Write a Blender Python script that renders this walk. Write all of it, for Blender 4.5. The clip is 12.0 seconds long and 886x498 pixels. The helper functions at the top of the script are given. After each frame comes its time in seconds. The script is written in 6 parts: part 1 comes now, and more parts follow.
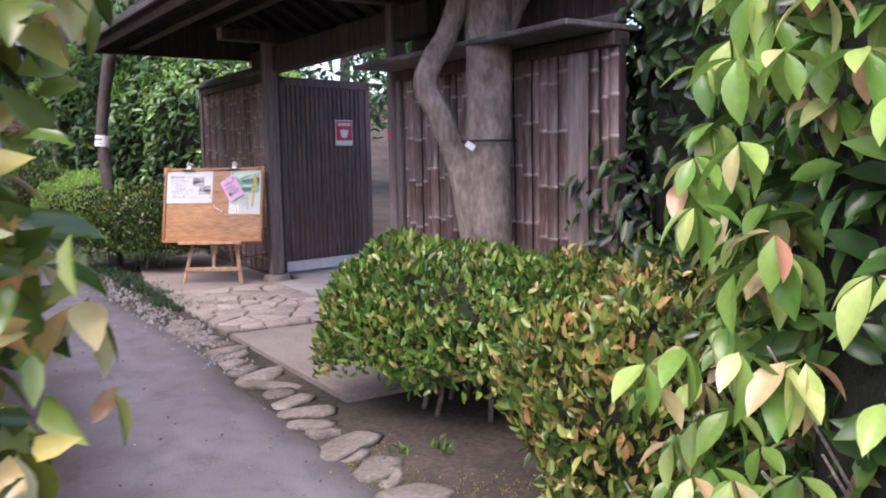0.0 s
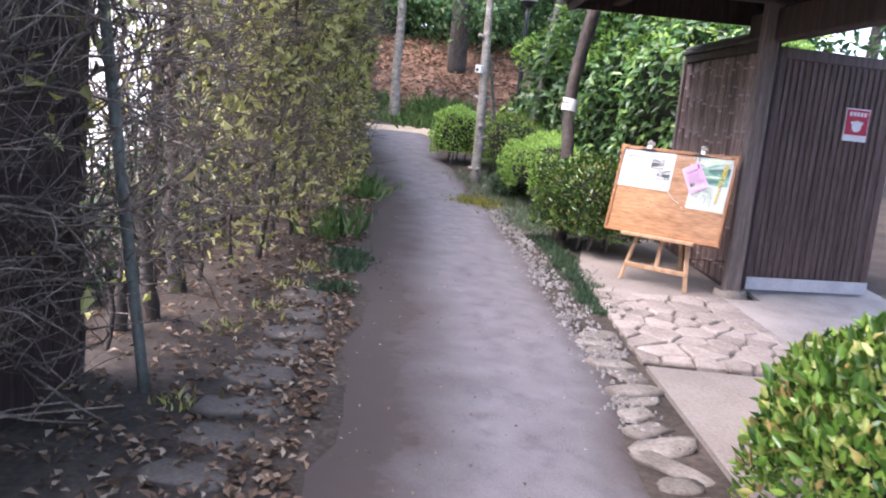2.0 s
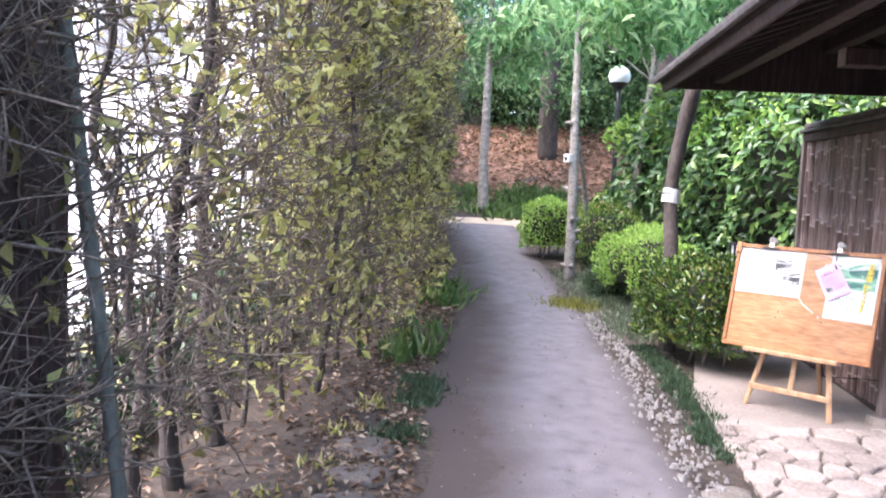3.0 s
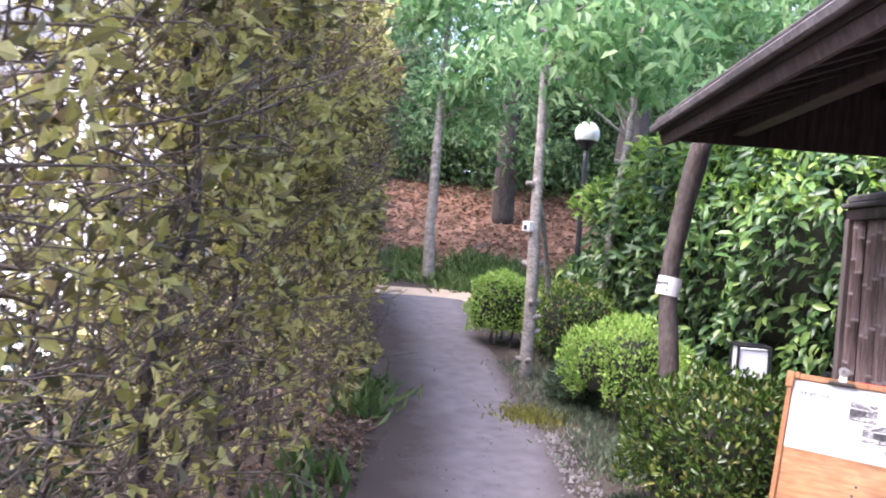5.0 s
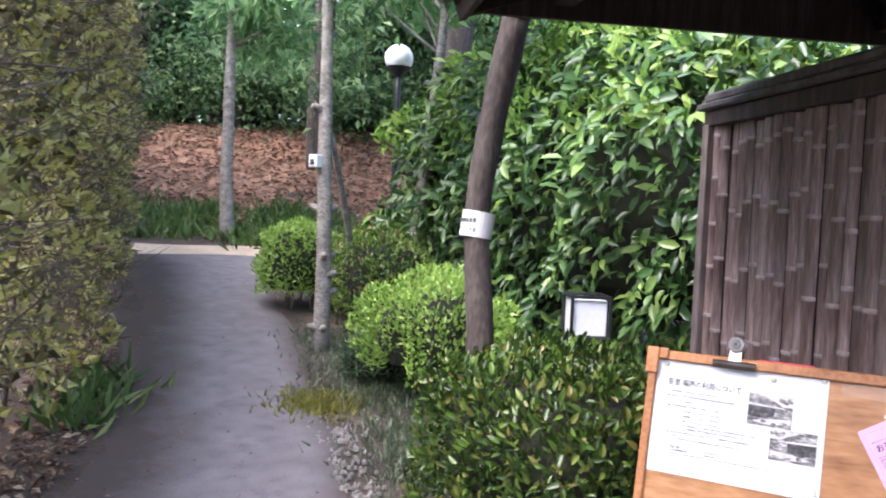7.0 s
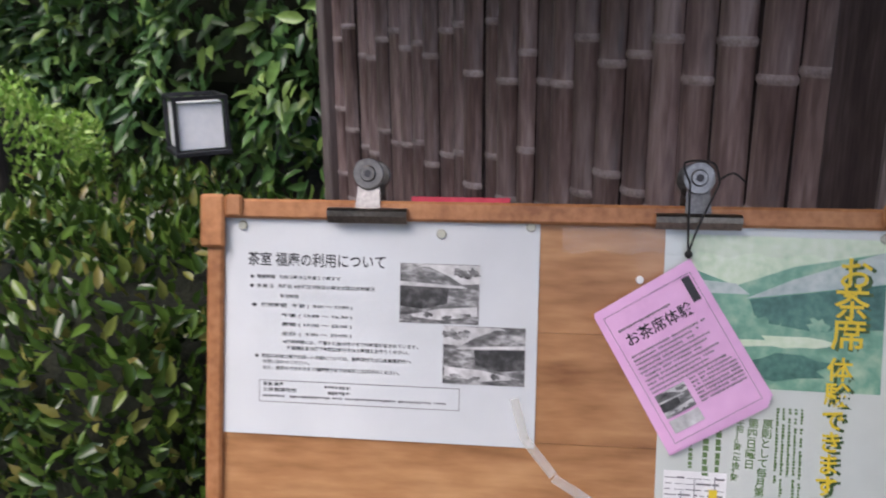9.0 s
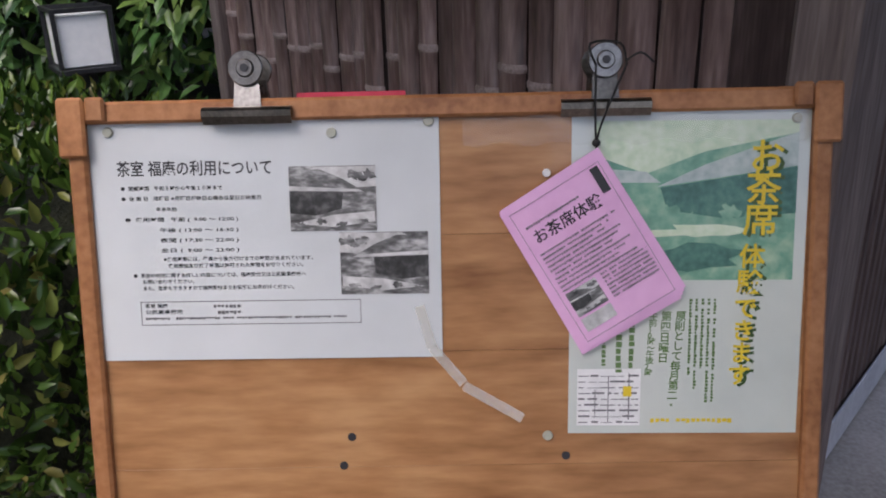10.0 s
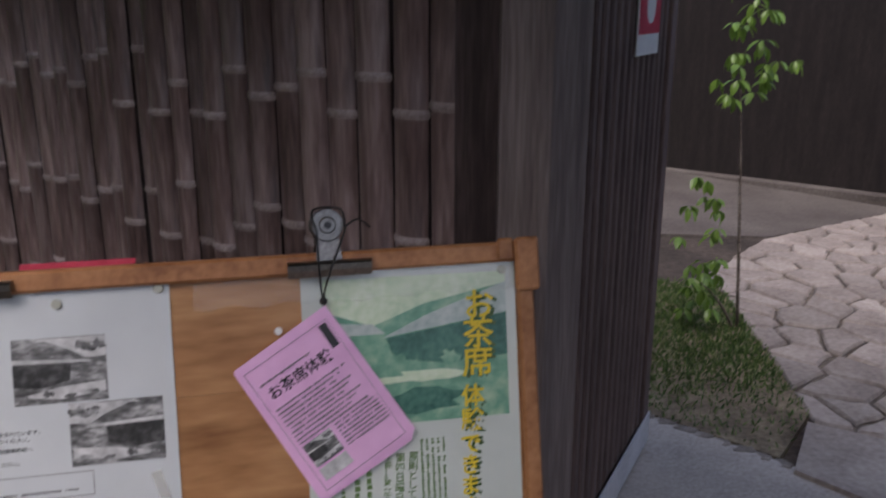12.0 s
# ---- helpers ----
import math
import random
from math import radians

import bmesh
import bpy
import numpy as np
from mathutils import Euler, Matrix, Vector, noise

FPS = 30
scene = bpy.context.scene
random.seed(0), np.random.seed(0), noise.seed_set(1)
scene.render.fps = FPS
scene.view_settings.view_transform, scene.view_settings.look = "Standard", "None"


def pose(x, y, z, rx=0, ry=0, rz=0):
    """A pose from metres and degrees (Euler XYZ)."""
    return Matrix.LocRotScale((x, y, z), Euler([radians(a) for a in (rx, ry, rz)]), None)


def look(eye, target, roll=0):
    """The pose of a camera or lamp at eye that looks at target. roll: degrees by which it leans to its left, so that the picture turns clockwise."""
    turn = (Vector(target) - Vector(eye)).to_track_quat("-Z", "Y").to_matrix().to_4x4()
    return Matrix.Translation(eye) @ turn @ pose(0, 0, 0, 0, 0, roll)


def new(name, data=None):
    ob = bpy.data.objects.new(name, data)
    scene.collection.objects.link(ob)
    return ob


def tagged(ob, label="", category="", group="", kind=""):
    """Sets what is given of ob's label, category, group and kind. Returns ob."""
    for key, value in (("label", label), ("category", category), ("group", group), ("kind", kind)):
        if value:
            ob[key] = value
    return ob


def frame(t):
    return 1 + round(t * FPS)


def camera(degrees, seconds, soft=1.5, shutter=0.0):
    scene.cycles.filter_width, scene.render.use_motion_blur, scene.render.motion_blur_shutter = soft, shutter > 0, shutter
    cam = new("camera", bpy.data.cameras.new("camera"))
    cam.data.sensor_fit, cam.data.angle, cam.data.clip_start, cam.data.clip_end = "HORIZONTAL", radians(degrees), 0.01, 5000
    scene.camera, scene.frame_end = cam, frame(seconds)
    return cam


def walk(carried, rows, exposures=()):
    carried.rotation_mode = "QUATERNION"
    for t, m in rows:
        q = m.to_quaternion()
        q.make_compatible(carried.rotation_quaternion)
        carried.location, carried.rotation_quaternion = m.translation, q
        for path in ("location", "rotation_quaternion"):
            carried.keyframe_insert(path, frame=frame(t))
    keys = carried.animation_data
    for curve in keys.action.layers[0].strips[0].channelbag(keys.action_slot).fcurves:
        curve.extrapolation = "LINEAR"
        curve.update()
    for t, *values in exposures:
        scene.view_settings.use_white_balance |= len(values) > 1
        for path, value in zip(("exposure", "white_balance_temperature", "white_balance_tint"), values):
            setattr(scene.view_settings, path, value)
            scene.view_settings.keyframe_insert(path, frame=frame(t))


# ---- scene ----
cam = camera(55.7, 12.0, soft=1.9, shutter=0.2)
PATH = [
    (0, (1.355, 0.383, 1.246), (0.972, 2.335, 1.039), -1.1),
    (0.5, (1.506, 0.668, 1.274), (0.958, 2.576, 1.028), -0.5),
    (1, (1.457, 1.073, 1.271), (0.721, 2.917, 1.033), -1.0),
    (1.5, (1.229, 1.47, 1.319), (0.102, 3.105, 1.076), 5.0),
    (2, (0.926, 1.731, 1.393), (-0.411, 3.181, 1.063), 5.6),
    (2.5, (0.632, 2.164, 1.455), (-0.828, 3.509, 1.207), 2.2),
    (3, (0.319, 2.536, 1.557), (-1.208, 3.819, 1.406), 2.7),
    (3.2, (0.17, 2.704, 1.579), (-1.364, 3.982, 1.474), 3.4),
    (4.8, (-1.135, 3.999, 1.683), (-2.627, 5.331, 1.688), 5.7),
    (5, (-1.249, 4.197, 1.714), (-2.714, 5.559, 1.707), 4.7),
    (5.5, (-1.466, 4.621, 1.724), (-2.873, 6.042, 1.701), 5.4),
    (6, (-1.699, 5.034, 1.685), (-3.037, 6.52, 1.614), 4.2),
    (6.5, (-1.966, 5.439, 1.659), (-3.2, 7.008, 1.541), 3.5),
    (6.7, (-2.032, 5.619, 1.65), (-3.255, 7.199, 1.548), 3.2),
    (8.3, (-2.38, 6.825, 1.54), (-3.145, 8.651, 1.276), 0.5),
    (8.5, (-2.409, 6.957, 1.552), (-3.136, 8.778, 1.161), 0.2),
    (9, (-2.472, 7.207, 1.508), (-2.908, 9.079, 0.952), -0.5),
    (9.5, (-2.483, 7.313, 1.481), (-2.745, 9.163, 0.768), -1.1),
    (10, (-2.456, 7.293, 1.458), (-2.697, 9.132, 0.71), -1.5),
    (10.5, (-2.41, 7.292, 1.477), (-2.603, 9.123, 0.696), -0.9),
    (11, (-2.408, 7.285, 1.492), (-2.495, 9.127, 0.719), 0.6),
    (11.5, (-2.396, 7.271, 1.51), (-2.393, 9.129, 0.77), 1.0),
    (12, (-2.351, 7.258, 1.569), (-2.129, 9.168, 1.017), 0.1),
]
EXPOSURES = [(0, 1.8, 6300, 26), (1, 2.15, 6300, 24), (2, 2.45, 6200, 21), (3, 2.8, 6200, 20), (5, 2.6, 6250, 28), (6.5, 2.45, 6200, 22), (8.5, 1.7, 6350, 18), (9.5, 1.1, 6300, 17), (10.5, 0.9, 6450, 17), (11.5, 0.45, 6500, 17), (12, 0.6, 6400, 17)]
walk(cam, [(t, look(eye, target, roll)) for t, eye, target, roll in PATH], EXPOSURES)

# ---------------------------------------------------------------- light
world = bpy.data.worlds.new("world")
scene.world = world
world.use_nodes = True
_nt = world.node_tree
_sky = _nt.nodes.new("ShaderNodeTexSky")
_sky.sky_type = "NISHITA"
_sky.sun_disc = False
_sky.sun_elevation = radians(58)
_sky.sun_rotation = radians(200)
_sky.air_density, _sky.dust_density, _sky.ozone_density = 1.0, 3.0, 1.0
_bg = _nt.nodes["Background"]
_bg.inputs["Strength"].default_value = 0.15
_nt.links.new(_sky.outputs["Color"], _bg.inputs["Color"])
sun = new("sun", bpy.data.lights.new("sun", "SUN"))
sun.data.energy, sun.data.angle, sun.data.color = 1.15, radians(50), (1.0, 0.97, 0.93)
sun.matrix_world = look((0, 0, 0), (math.sin(radians(200)) * -0.53, math.cos(radians(200)) * -0.53, -0.85))

# ---------------------------------------------------------------- materials


def ramp(nt, stops):
    n = nt.nodes.new("ShaderNodeValToRGB")
    e = n.color_ramp.elements
    while len(e) < len(stops):
        e.new(0.5)
    for el, (p, c) in zip(e, stops):
        el.position, el.color = p, (*c, 1)
    return n


def coords(nt, scale, stretch=(1, 1, 1), shift=False):
    tc = nt.nodes.new("ShaderNodeTexCoord")
    mp = nt.nodes.new("ShaderNodeMapping")
    mp.inputs["Scale"].default_value = [scale * s for s in stretch]
    nt.links.new(tc.outputs["Object"], mp.inputs["Vector"])
    if shift:
        oi = nt.nodes.new("ShaderNodeObjectInfo")
        mul = nt.nodes.new("ShaderNodeVectorMath")
        mul.operation = "SCALE"
        mul.inputs["Scale"].default_value = 37.0
        cmb = nt.nodes.new("ShaderNodeCombineXYZ")
        for k in range(3):
            nt.links.new(oi.outputs["Random"], cmb.inputs[k])
        nt.links.new(cmb.outputs[0], mul.inputs[0])
        nt.links.new(mul.outputs[0], mp.inputs["Location"])
    return mp


def surface(name, dark, mid, light, scale=6.0, stretch=(1, 1, 1), rough=0.8, bump=0.3, fine=8.0, metal=0.0, shift=False, vary=0.0, dist=0.01, coat=0.0, detail=6.0, spread=0.16):
    """Two scales of noise drive colour, roughness and relief."""
    m = bpy.data.materials.new(name)
    m.use_nodes = True
    nt = m.node_tree
    p = nt.nodes["Principled BSDF"]
    mp = coords(nt, scale, stretch, shift)
    big, small = nt.nodes.new("ShaderNodeTexNoise"), nt.nodes.new("ShaderNodeTexNoise")
    big.inputs["Scale"].default_value, big.inputs["Detail"].default_value = 1.0, detail
    small.inputs["Scale"].default_value, small.inputs["Detail"].default_value = fine, 4.0
    mix = nt.nodes.new("ShaderNodeMath")
    mix.operation = "MULTIPLY_ADD"
    mix.inputs[1].default_value = 0.45
    half = nt.nodes.new("ShaderNodeMath")
    half.operation = "MULTIPLY"
    half.inputs[1].default_value = 0.55
    for n in (big, small):
        nt.links.new(mp.outputs[0], n.inputs["Vector"])
    nt.links.new(big.outputs["Fac"], half.inputs[0])
    nt.links.new(small.outputs["Fac"], mix.inputs[0])
    nt.links.new(half.outputs[0], mix.inputs[2])
    r = ramp(nt, [(0.5 - spread, dark), (0.5, mid), (0.5 + spread, light)])
    nt.links.new(mix.outputs[0], r.inputs[0])
    out = r.outputs[0]
    if vary:
        oi = nt.nodes.new("ShaderNodeObjectInfo")
        mr = nt.nodes.new("ShaderNodeMapRange")
        mr.inputs["To Min"].default_value, mr.inputs["To Max"].default_value = 1 - vary, 1 + vary
        nt.links.new(oi.outputs["Random"], mr.inputs["Value"])
        hs = nt.nodes.new("ShaderNodeHueSaturation")
        nt.links.new(mr.outputs[0], hs.inputs["Value"])
        nt.links.new(out, hs.inputs["Color"])
        out = hs.outputs[0]
    nt.links.new(out, p.inputs["Base Color"])
    p.inputs["Roughness"].default_value, p.inputs["Metallic"].default_value = rough, metal
    p.inputs["Coat Weight"].default_value = coat
    b = nt.nodes.new("ShaderNodeBump")
    b.inputs["Strength"].default_value, b.inputs["Distance"].default_value = bump, dist
    nt.links.new(mix.outputs[0], b.inputs["Height"])
    nt.links.new(b.outputs[0], p.inputs["Normal"])
    return m


def leafy(name, stops, rough=0.45, through_light=0.3, per_object=False):
    """Leaf: colour by leaf, some light passes through."""
    m = bpy.data.materials.new(name)
    m.use_nodes = True
    nt = m.node_tree
    p, o = nt.nodes["Principled BSDF"], nt.nodes["Material Output"]
    if per_object:
        src = nt.nodes.new("ShaderNodeObjectInfo").outputs["Random"]
    else:
        src = nt.nodes.new("ShaderNodeNewGeometry").outputs["Random Per Island"]
    r = ramp(nt, stops)
    nt.links.new(src, r.inputs[0])
    mp = coords(nt, 40.0)
    no = nt.nodes.new("ShaderNodeTexNoise")
    no.inputs["Scale"].default_value = 1.0
    nt.links.new(mp.outputs[0], no.inputs["Vector"])
    mr = nt.nodes.new("ShaderNodeMapRange")
    mr.inputs["To Min"].default_value, mr.inputs["To Max"].default_value = 0.7, 1.3
    nt.links.new(no.outputs["Fac"], mr.inputs["Value"])
    hs = nt.nodes.new("ShaderNodeHueSaturation")
    nt.links.new(mr.outputs[0], hs.inputs["Value"])
    nt.links.new(r.outputs[0], hs.inputs["Color"])
    nt.links.new(hs.outputs[0], p.inputs["Base Color"])
    p.inputs["Roughness"].default_value = rough
    tr = nt.nodes.new("ShaderNodeBsdfTranslucent")
    nt.links.new(hs.outputs[0], tr.inputs["Color"])
    mx = nt.nodes.new("ShaderNodeMixShader")
    mx.inputs[0].default_value = through_light
    nt.links.new(p.outputs[0], mx.inputs[1])
    nt.links.new(tr.outputs[0], mx.inputs[2])
    nt.links.new(mx.outputs[0], o.inputs["Surface"])
    return m


def plain(name, col, rough=0.5, metal=0.0, emit=0.0):
    m = bpy.data.materials.new(name)
    m.use_nodes = True
    p = m.node_tree.nodes["Principled BSDF"]
    p.inputs["Base Color"].default_value = (*col, 1)
    p.inputs["Roughness"].default_value, p.inputs["Metallic"].default_value = rough, metal
    if emit:
        p.inputs["Emission Color"].default_value = (*col, 1)
        p.inputs["Emission Strength"].default_value = emit
    return m


M = {}
M["soil"] = surface("soil", (0.022, 0.016, 0.012), (0.052, 0.039, 0.031), (0.10, 0.077, 0.060), 2.2, rough=0.95, bump=0.6, fine=14, dist=0.03)
M["asphalt"] = surface("asphalt", (0.105, 0.094, 0.100), (0.168, 0.154, 0.163), (0.235, 0.22, 0.23), 7.0, rough=0.85, bump=0.45, fine=20, dist=0.012, detail=9, spread=0.15)
def dusty(m, col):
    """Lay patchy dirt over a material where the mesh's dust value is high."""
    nt = m.node_tree
    p = nt.nodes["Principled BSDF"]
    src = p.inputs["Base Color"].links[0].from_socket
    at, nz, ma, mx = nt.nodes.new("ShaderNodeAttribute"), nt.nodes.new("ShaderNodeTexNoise"), nt.nodes.new("ShaderNodeMath"), nt.nodes.new("ShaderNodeMath")
    at.attribute_name = "dust"
    tc = nt.nodes.new("ShaderNodeTexCoord")
    nz.inputs["Scale"].default_value, nz.inputs["Detail"].default_value, nz.inputs["Roughness"].default_value = 3.5, 9.0, 0.8
    nt.links.new(tc.outputs["Object"], nz.inputs["Vector"])
    ma.operation, mx.operation = "MULTIPLY_ADD", "ADD"
    ma.inputs[1].default_value, ma.inputs[2].default_value = 2.0, -1.0
    mx.use_clamp = True
    nt.links.new(nz.outputs["Fac"], ma.inputs[0])
    nt.links.new(ma.outputs[0], mx.inputs[0])
    nt.links.new(at.outputs["Fac"], mx.inputs[1])
    mc = nt.nodes.new("ShaderNodeMix")
    mc.data_type = "RGBA"
    mc.inputs[7].default_value = (*col, 1)
    nt.links.new(mx.outputs[0], mc.inputs[0])
    nt.links.new(src, mc.inputs[6])
    nt.links.new(mc.outputs[2], p.inputs["Base Color"])


dusty(M["asphalt"], (0.062, 0.046, 0.041))
M["dark_concrete"] = surface("dark_concrete", (0.06, 0.048, 0.042), (0.105, 0.088, 0.078), (0.16, 0.138, 0.122), 2.0, rough=0.9, bump=0.2, fine=30, dist=0.005)
M["bed_soil"] = surface("bed_soil", (0.08, 0.06, 0.038), (0.17, 0.13, 0.085), (0.28, 0.23, 0.15), 9, rough=0.95, bump=0.7, fine=6, dist=0.02)
M["stone"] = surface("stone", (0.11, 0.09, 0.075), (0.20, 0.17, 0.145), (0.30, 0.265, 0.235), 5, rough=0.85, bump=0.4, fine=9, shift=True, vary=0.18, dist=0.015)
M["paver"] = surface("paver", (0.19, 0.155, 0.135), (0.295, 0.245, 0.215), (0.40, 0.345, 0.305), 3.5, rough=0.8, bump=0.3, fine=12, shift=True, vary=0.14, dist=0.008)
M["joint"] = surface("joint", (0.06, 0.048, 0.038), (0.13, 0.105, 0.085), (0.17, 0.14, 0.11), 12, rough=0.95, bump=0.5)
M["concrete"] = surface("concrete", (0.17, 0.143, 0.125), (0.25, 0.212, 0.187), (0.33, 0.285, 0.255), 2.0, rough=0.85, bump=0.2, fine=30, dist=0.005)
M["smooth_concrete"] = surface("smooth_concrete", (0.28, 0.245, 0.215), (0.40, 0.355, 0.32), (0.50, 0.45, 0.41), 3.0, rough=0.8, bump=0.2, fine=25, dist=0.004)
M["gravel"] = surface("gravel", (0.14, 0.125, 0.115), (0.26, 0.24, 0.225), (0.42, 0.395, 0.37), 18, rough=0.8, bump=0.2)
M["mulch"] = surface("mulch", (0.07, 0.035, 0.02), (0.20, 0.105, 0.065), (0.36, 0.21, 0.14), 3.0, rough=0.95, bump=0.8, fine=9, dist=0.06)
M["wood_dark"] = surface("wood_dark", (0.022, 0.013, 0.012), (0.05, 0.032, 0.030), (0.095, 0.066, 0.062), 3.0, (9, 9, 0.7), rough=0.7, bump=0.35, fine=6, shift=True, vary=0.15, dist=0.004)
M["wood_grey"] = surface("wood_grey", (0.10, 0.078, 0.07), (0.17, 0.135, 0.125), (0.26, 0.215, 0.20), 3.0, (10, 10, 0.6), rough=0.8, bump=0.35, fine=6, shift=True, vary=0.15, dist=0.004)
M["door_wood"] = surface("door_wood", (0.06, 0.037, 0.032), (0.12, 0.080, 0.072), (0.19, 0.135, 0.122), 3.0, (9, 9, 0.7), rough=0.65, bump=0.35, fine=6, shift=True, vary=0.12, dist=0.004)
M["bamboo"] = surface("bamboo", (0.065, 0.040, 0.036), (0.155, 0.103, 0.094), (0.29, 0.215, 0.20), 2.2, (7, 7, 0.8), rough=0.42, bump=0.25, fine=6, shift=True, vary=0.30, dist=0.003)
M["bamboo_node"] = surface("bamboo_node", (0.20, 0.155, 0.145), (0.31, 0.25, 0.235), (0.43, 0.36, 0.34), 20, rough=0.7, bump=0.2, shift=True, vary=0.2)
M["back_board_soffit_shade"] = surface("back_board_soffit_shade", (0.015, 0.010, 0.010), (0.03, 0.020, 0.019), (0.05, 0.036, 0.033), 4, rough=0.9, bump=0.2)
M["roofing"] = surface("roofing", (0.05, 0.043, 0.042), (0.10, 0.088, 0.085), (0.17, 0.155, 0.15), 5, rough=0.75, bump=0.4, fine=6, shift=True, vary=0.15)
M["end_grain"] = surface("end_grain", (0.22, 0.17, 0.14), (0.34, 0.27, 0.23), (0.45, 0.37, 0.32), 12, rough=0.8, bump=0.2)
M["bark"] = surface("bark", (0.10, 0.075, 0.062), (0.21, 0.165, 0.14), (0.35, 0.29, 0.25), 7, (1, 1, 0.45), rough=0.9, bump=0.7, fine=5, dist=0.02)
M["bark_dark"] = surface("bark_dark", (0.028, 0.022, 0.020), (0.062, 0.050, 0.044), (0.115, 0.095, 0.085), 9, (1, 1, 0.35), rough=0.9, bump=0.8, fine=5, dist=0.02)
M["bark_pale"] = surface("bark_pale", (0.12, 0.11, 0.095), (0.24, 0.22, 0.195), (0.40, 0.37, 0.33), 9, (1, 1, 1.6), rough=0.9, bump=0.6, fine=4, dist=0.01)
M["twig"] = surface("twig", (0.06, 0.045, 0.036), (0.15, 0.118, 0.098), (0.30, 0.25, 0.21), 9, rough=0.9, bump=0.5)
M["pole_green"] = surface("pole_green", (0.07, 0.078, 0.068), (0.12, 0.13, 0.117), (0.18, 0.19, 0.175), 8, (1, 1, 0.4), rough=0.6, bump=0.15)
M["ply"] = surface("ply", (0.20, 0.085, 0.030), (0.37, 0.18, 0.074), (0.50, 0.28, 0.13), 1.8, (1.2, 1, 6), rough=0.38, bump=0.05, fine=5, dist=0.001, coat=0.3)
M["frame_wood"] = surface("frame_wood", (0.22, 0.085, 0.03), (0.36, 0.155, 0.06), (0.46, 0.22, 0.095), 3, (3, 3, 3), rough=0.45, bump=0.15, fine=9, shift=True, vary=0.1, dist=0.002)
M["easel_wood"] = surface("easel_wood", (0.33, 0.19, 0.10), (0.47, 0.29, 0.165), (0.58, 0.38, 0.23), 4, (6, 6, 0.8), rough=0.6, bump=0.15, shift=True, vary=0.1, dist=0.002)
M["paper"] = surface("paper", (0.56, 0.59, 0.605), (0.61, 0.64, 0.655), (0.65, 0.68, 0.695), 3, rough=0.28, bump=0.04, fine=3, dist=0.002, coat=0.6)
M["pink_paper"] = surface("pink_paper", (0.72, 0.40, 0.66), (0.78, 0.45, 0.71), (0.82, 0.49, 0.75), 4, rough=0.5, bump=0.03, dist=0.001)
M["poster_paper"] = surface("poster_paper", (0.50, 0.55, 0.52), (0.57, 0.62, 0.58), (0.63, 0.67, 0.63), 3, rough=0.22, bump=0.06, fine=3, dist=0.003, coat=0.8)
M["ink"] = plain("ink", (0.03, 0.03, 0.035), 0.5)
M["ink_soft"] = plain("ink_soft", (0.16, 0.16, 0.17), 0.5)
M["ink_green"] = plain("ink_green", (0.13, 0.22, 0.08), 0.5)
M["yellow_ink"] = plain("yellow_ink", (0.75, 0.56, 0.03), 0.4)
M["yellow_shadow"] = plain("yellow_shadow", (0.05, 0.10, 0.03), 0.5)
M["photo_grey"] = surface("photo_grey", (0.03, 0.03, 0.03), (0.16, 0.16, 0.16), (0.55, 0.55, 0.55), 26, (1, 1, 2.2), rough=0.35, bump=0.0, fine=3)
M["photo_light"] = surface("photo_light", (0.34, 0.34, 0.34), (0.52, 0.52, 0.52), (0.72, 0.72, 0.72), 30, rough=0.35, bump=0.0, fine=3)
M["photo_dark"] = surface("photo_dark", (0.015, 0.015, 0.015), (0.045, 0.045, 0.045), (0.13, 0.13, 0.13), 40, rough=0.35, bump=0.0, fine=3)
M["photo_green"] = surface("photo_green", (0.06, 0.20, 0.14), (0.16, 0.36, 0.25), (0.38, 0.55, 0.38), 14, rough=0.25, bump=0.0, fine=3)
M["photo_sky"] = surface("photo_sky", (0.45, 0.62, 0.42), (0.60, 0.72, 0.52), (0.72, 0.80, 0.66), 10, rough=0.25, bump=0.0)
M["photo_roof"] = surface("photo_roof", (0.33, 0.42, 0.40), (0.45, 0.53, 0.50), (0.55, 0.62, 0.58), 12, rough=0.25, bump=0.0)
M["photo_teal"] = surface("photo_teal", (0.02, 0.10, 0.08), (0.05, 0.17, 0.13), (0.10, 0.25, 0.19), 12, rough=0.25, bump=0.0)
M["steel"] = surface("steel", (0.14, 0.13, 0.122), (0.22, 0.205, 0.19), (0.30, 0.28, 0.26), 20, rough=0.30, bump=0.05, metal=1.0, dist=0.001)
M["tack"] = plain("tack", (0.42, 0.43, 0.36), 0.35)
M["string"] = plain("string", (0.012, 0.012, 0.012), 0.7)
M["red"] = surface("red", (0.42, 0.02, 0.05), (0.52, 0.03, 0.07), (0.60, 0.06, 0.10), 8, rough=0.45, bump=0.03)
M["white"] = surface("white", (0.68, 0.68, 0.68), (0.76, 0.76, 0.76), (0.82, 0.82, 0.82), 6, rough=0.5, bump=0.05)
M["black_metal"] = surface("black_metal", (0.012, 0.013, 0.015), (0.022, 0.024, 0.028), (0.04, 0.042, 0.05), 10, rough=0.45, bump=0.1, metal=0.3)
M["kick"] = surface("kick", (0.50, 0.49, 0.50), (0.60, 0.59, 0.60), (0.70, 0.69, 0.70), 6, rough=0.5, bump=0.1)
M["lamp_glass"] = surface("lamp_glass", (0.74, 0.77, 0.82), (0.80, 0.83, 0.87), (0.85, 0.87, 0.91), 3, rough=0.25, bump=0.0)
M["render_wall"] = surface("render_wall", (0.62, 0.61, 0.58), (0.72, 0.71, 0.68), (0.80, 0.79, 0.76), 0.6, rough=0.85, bump=0.1)
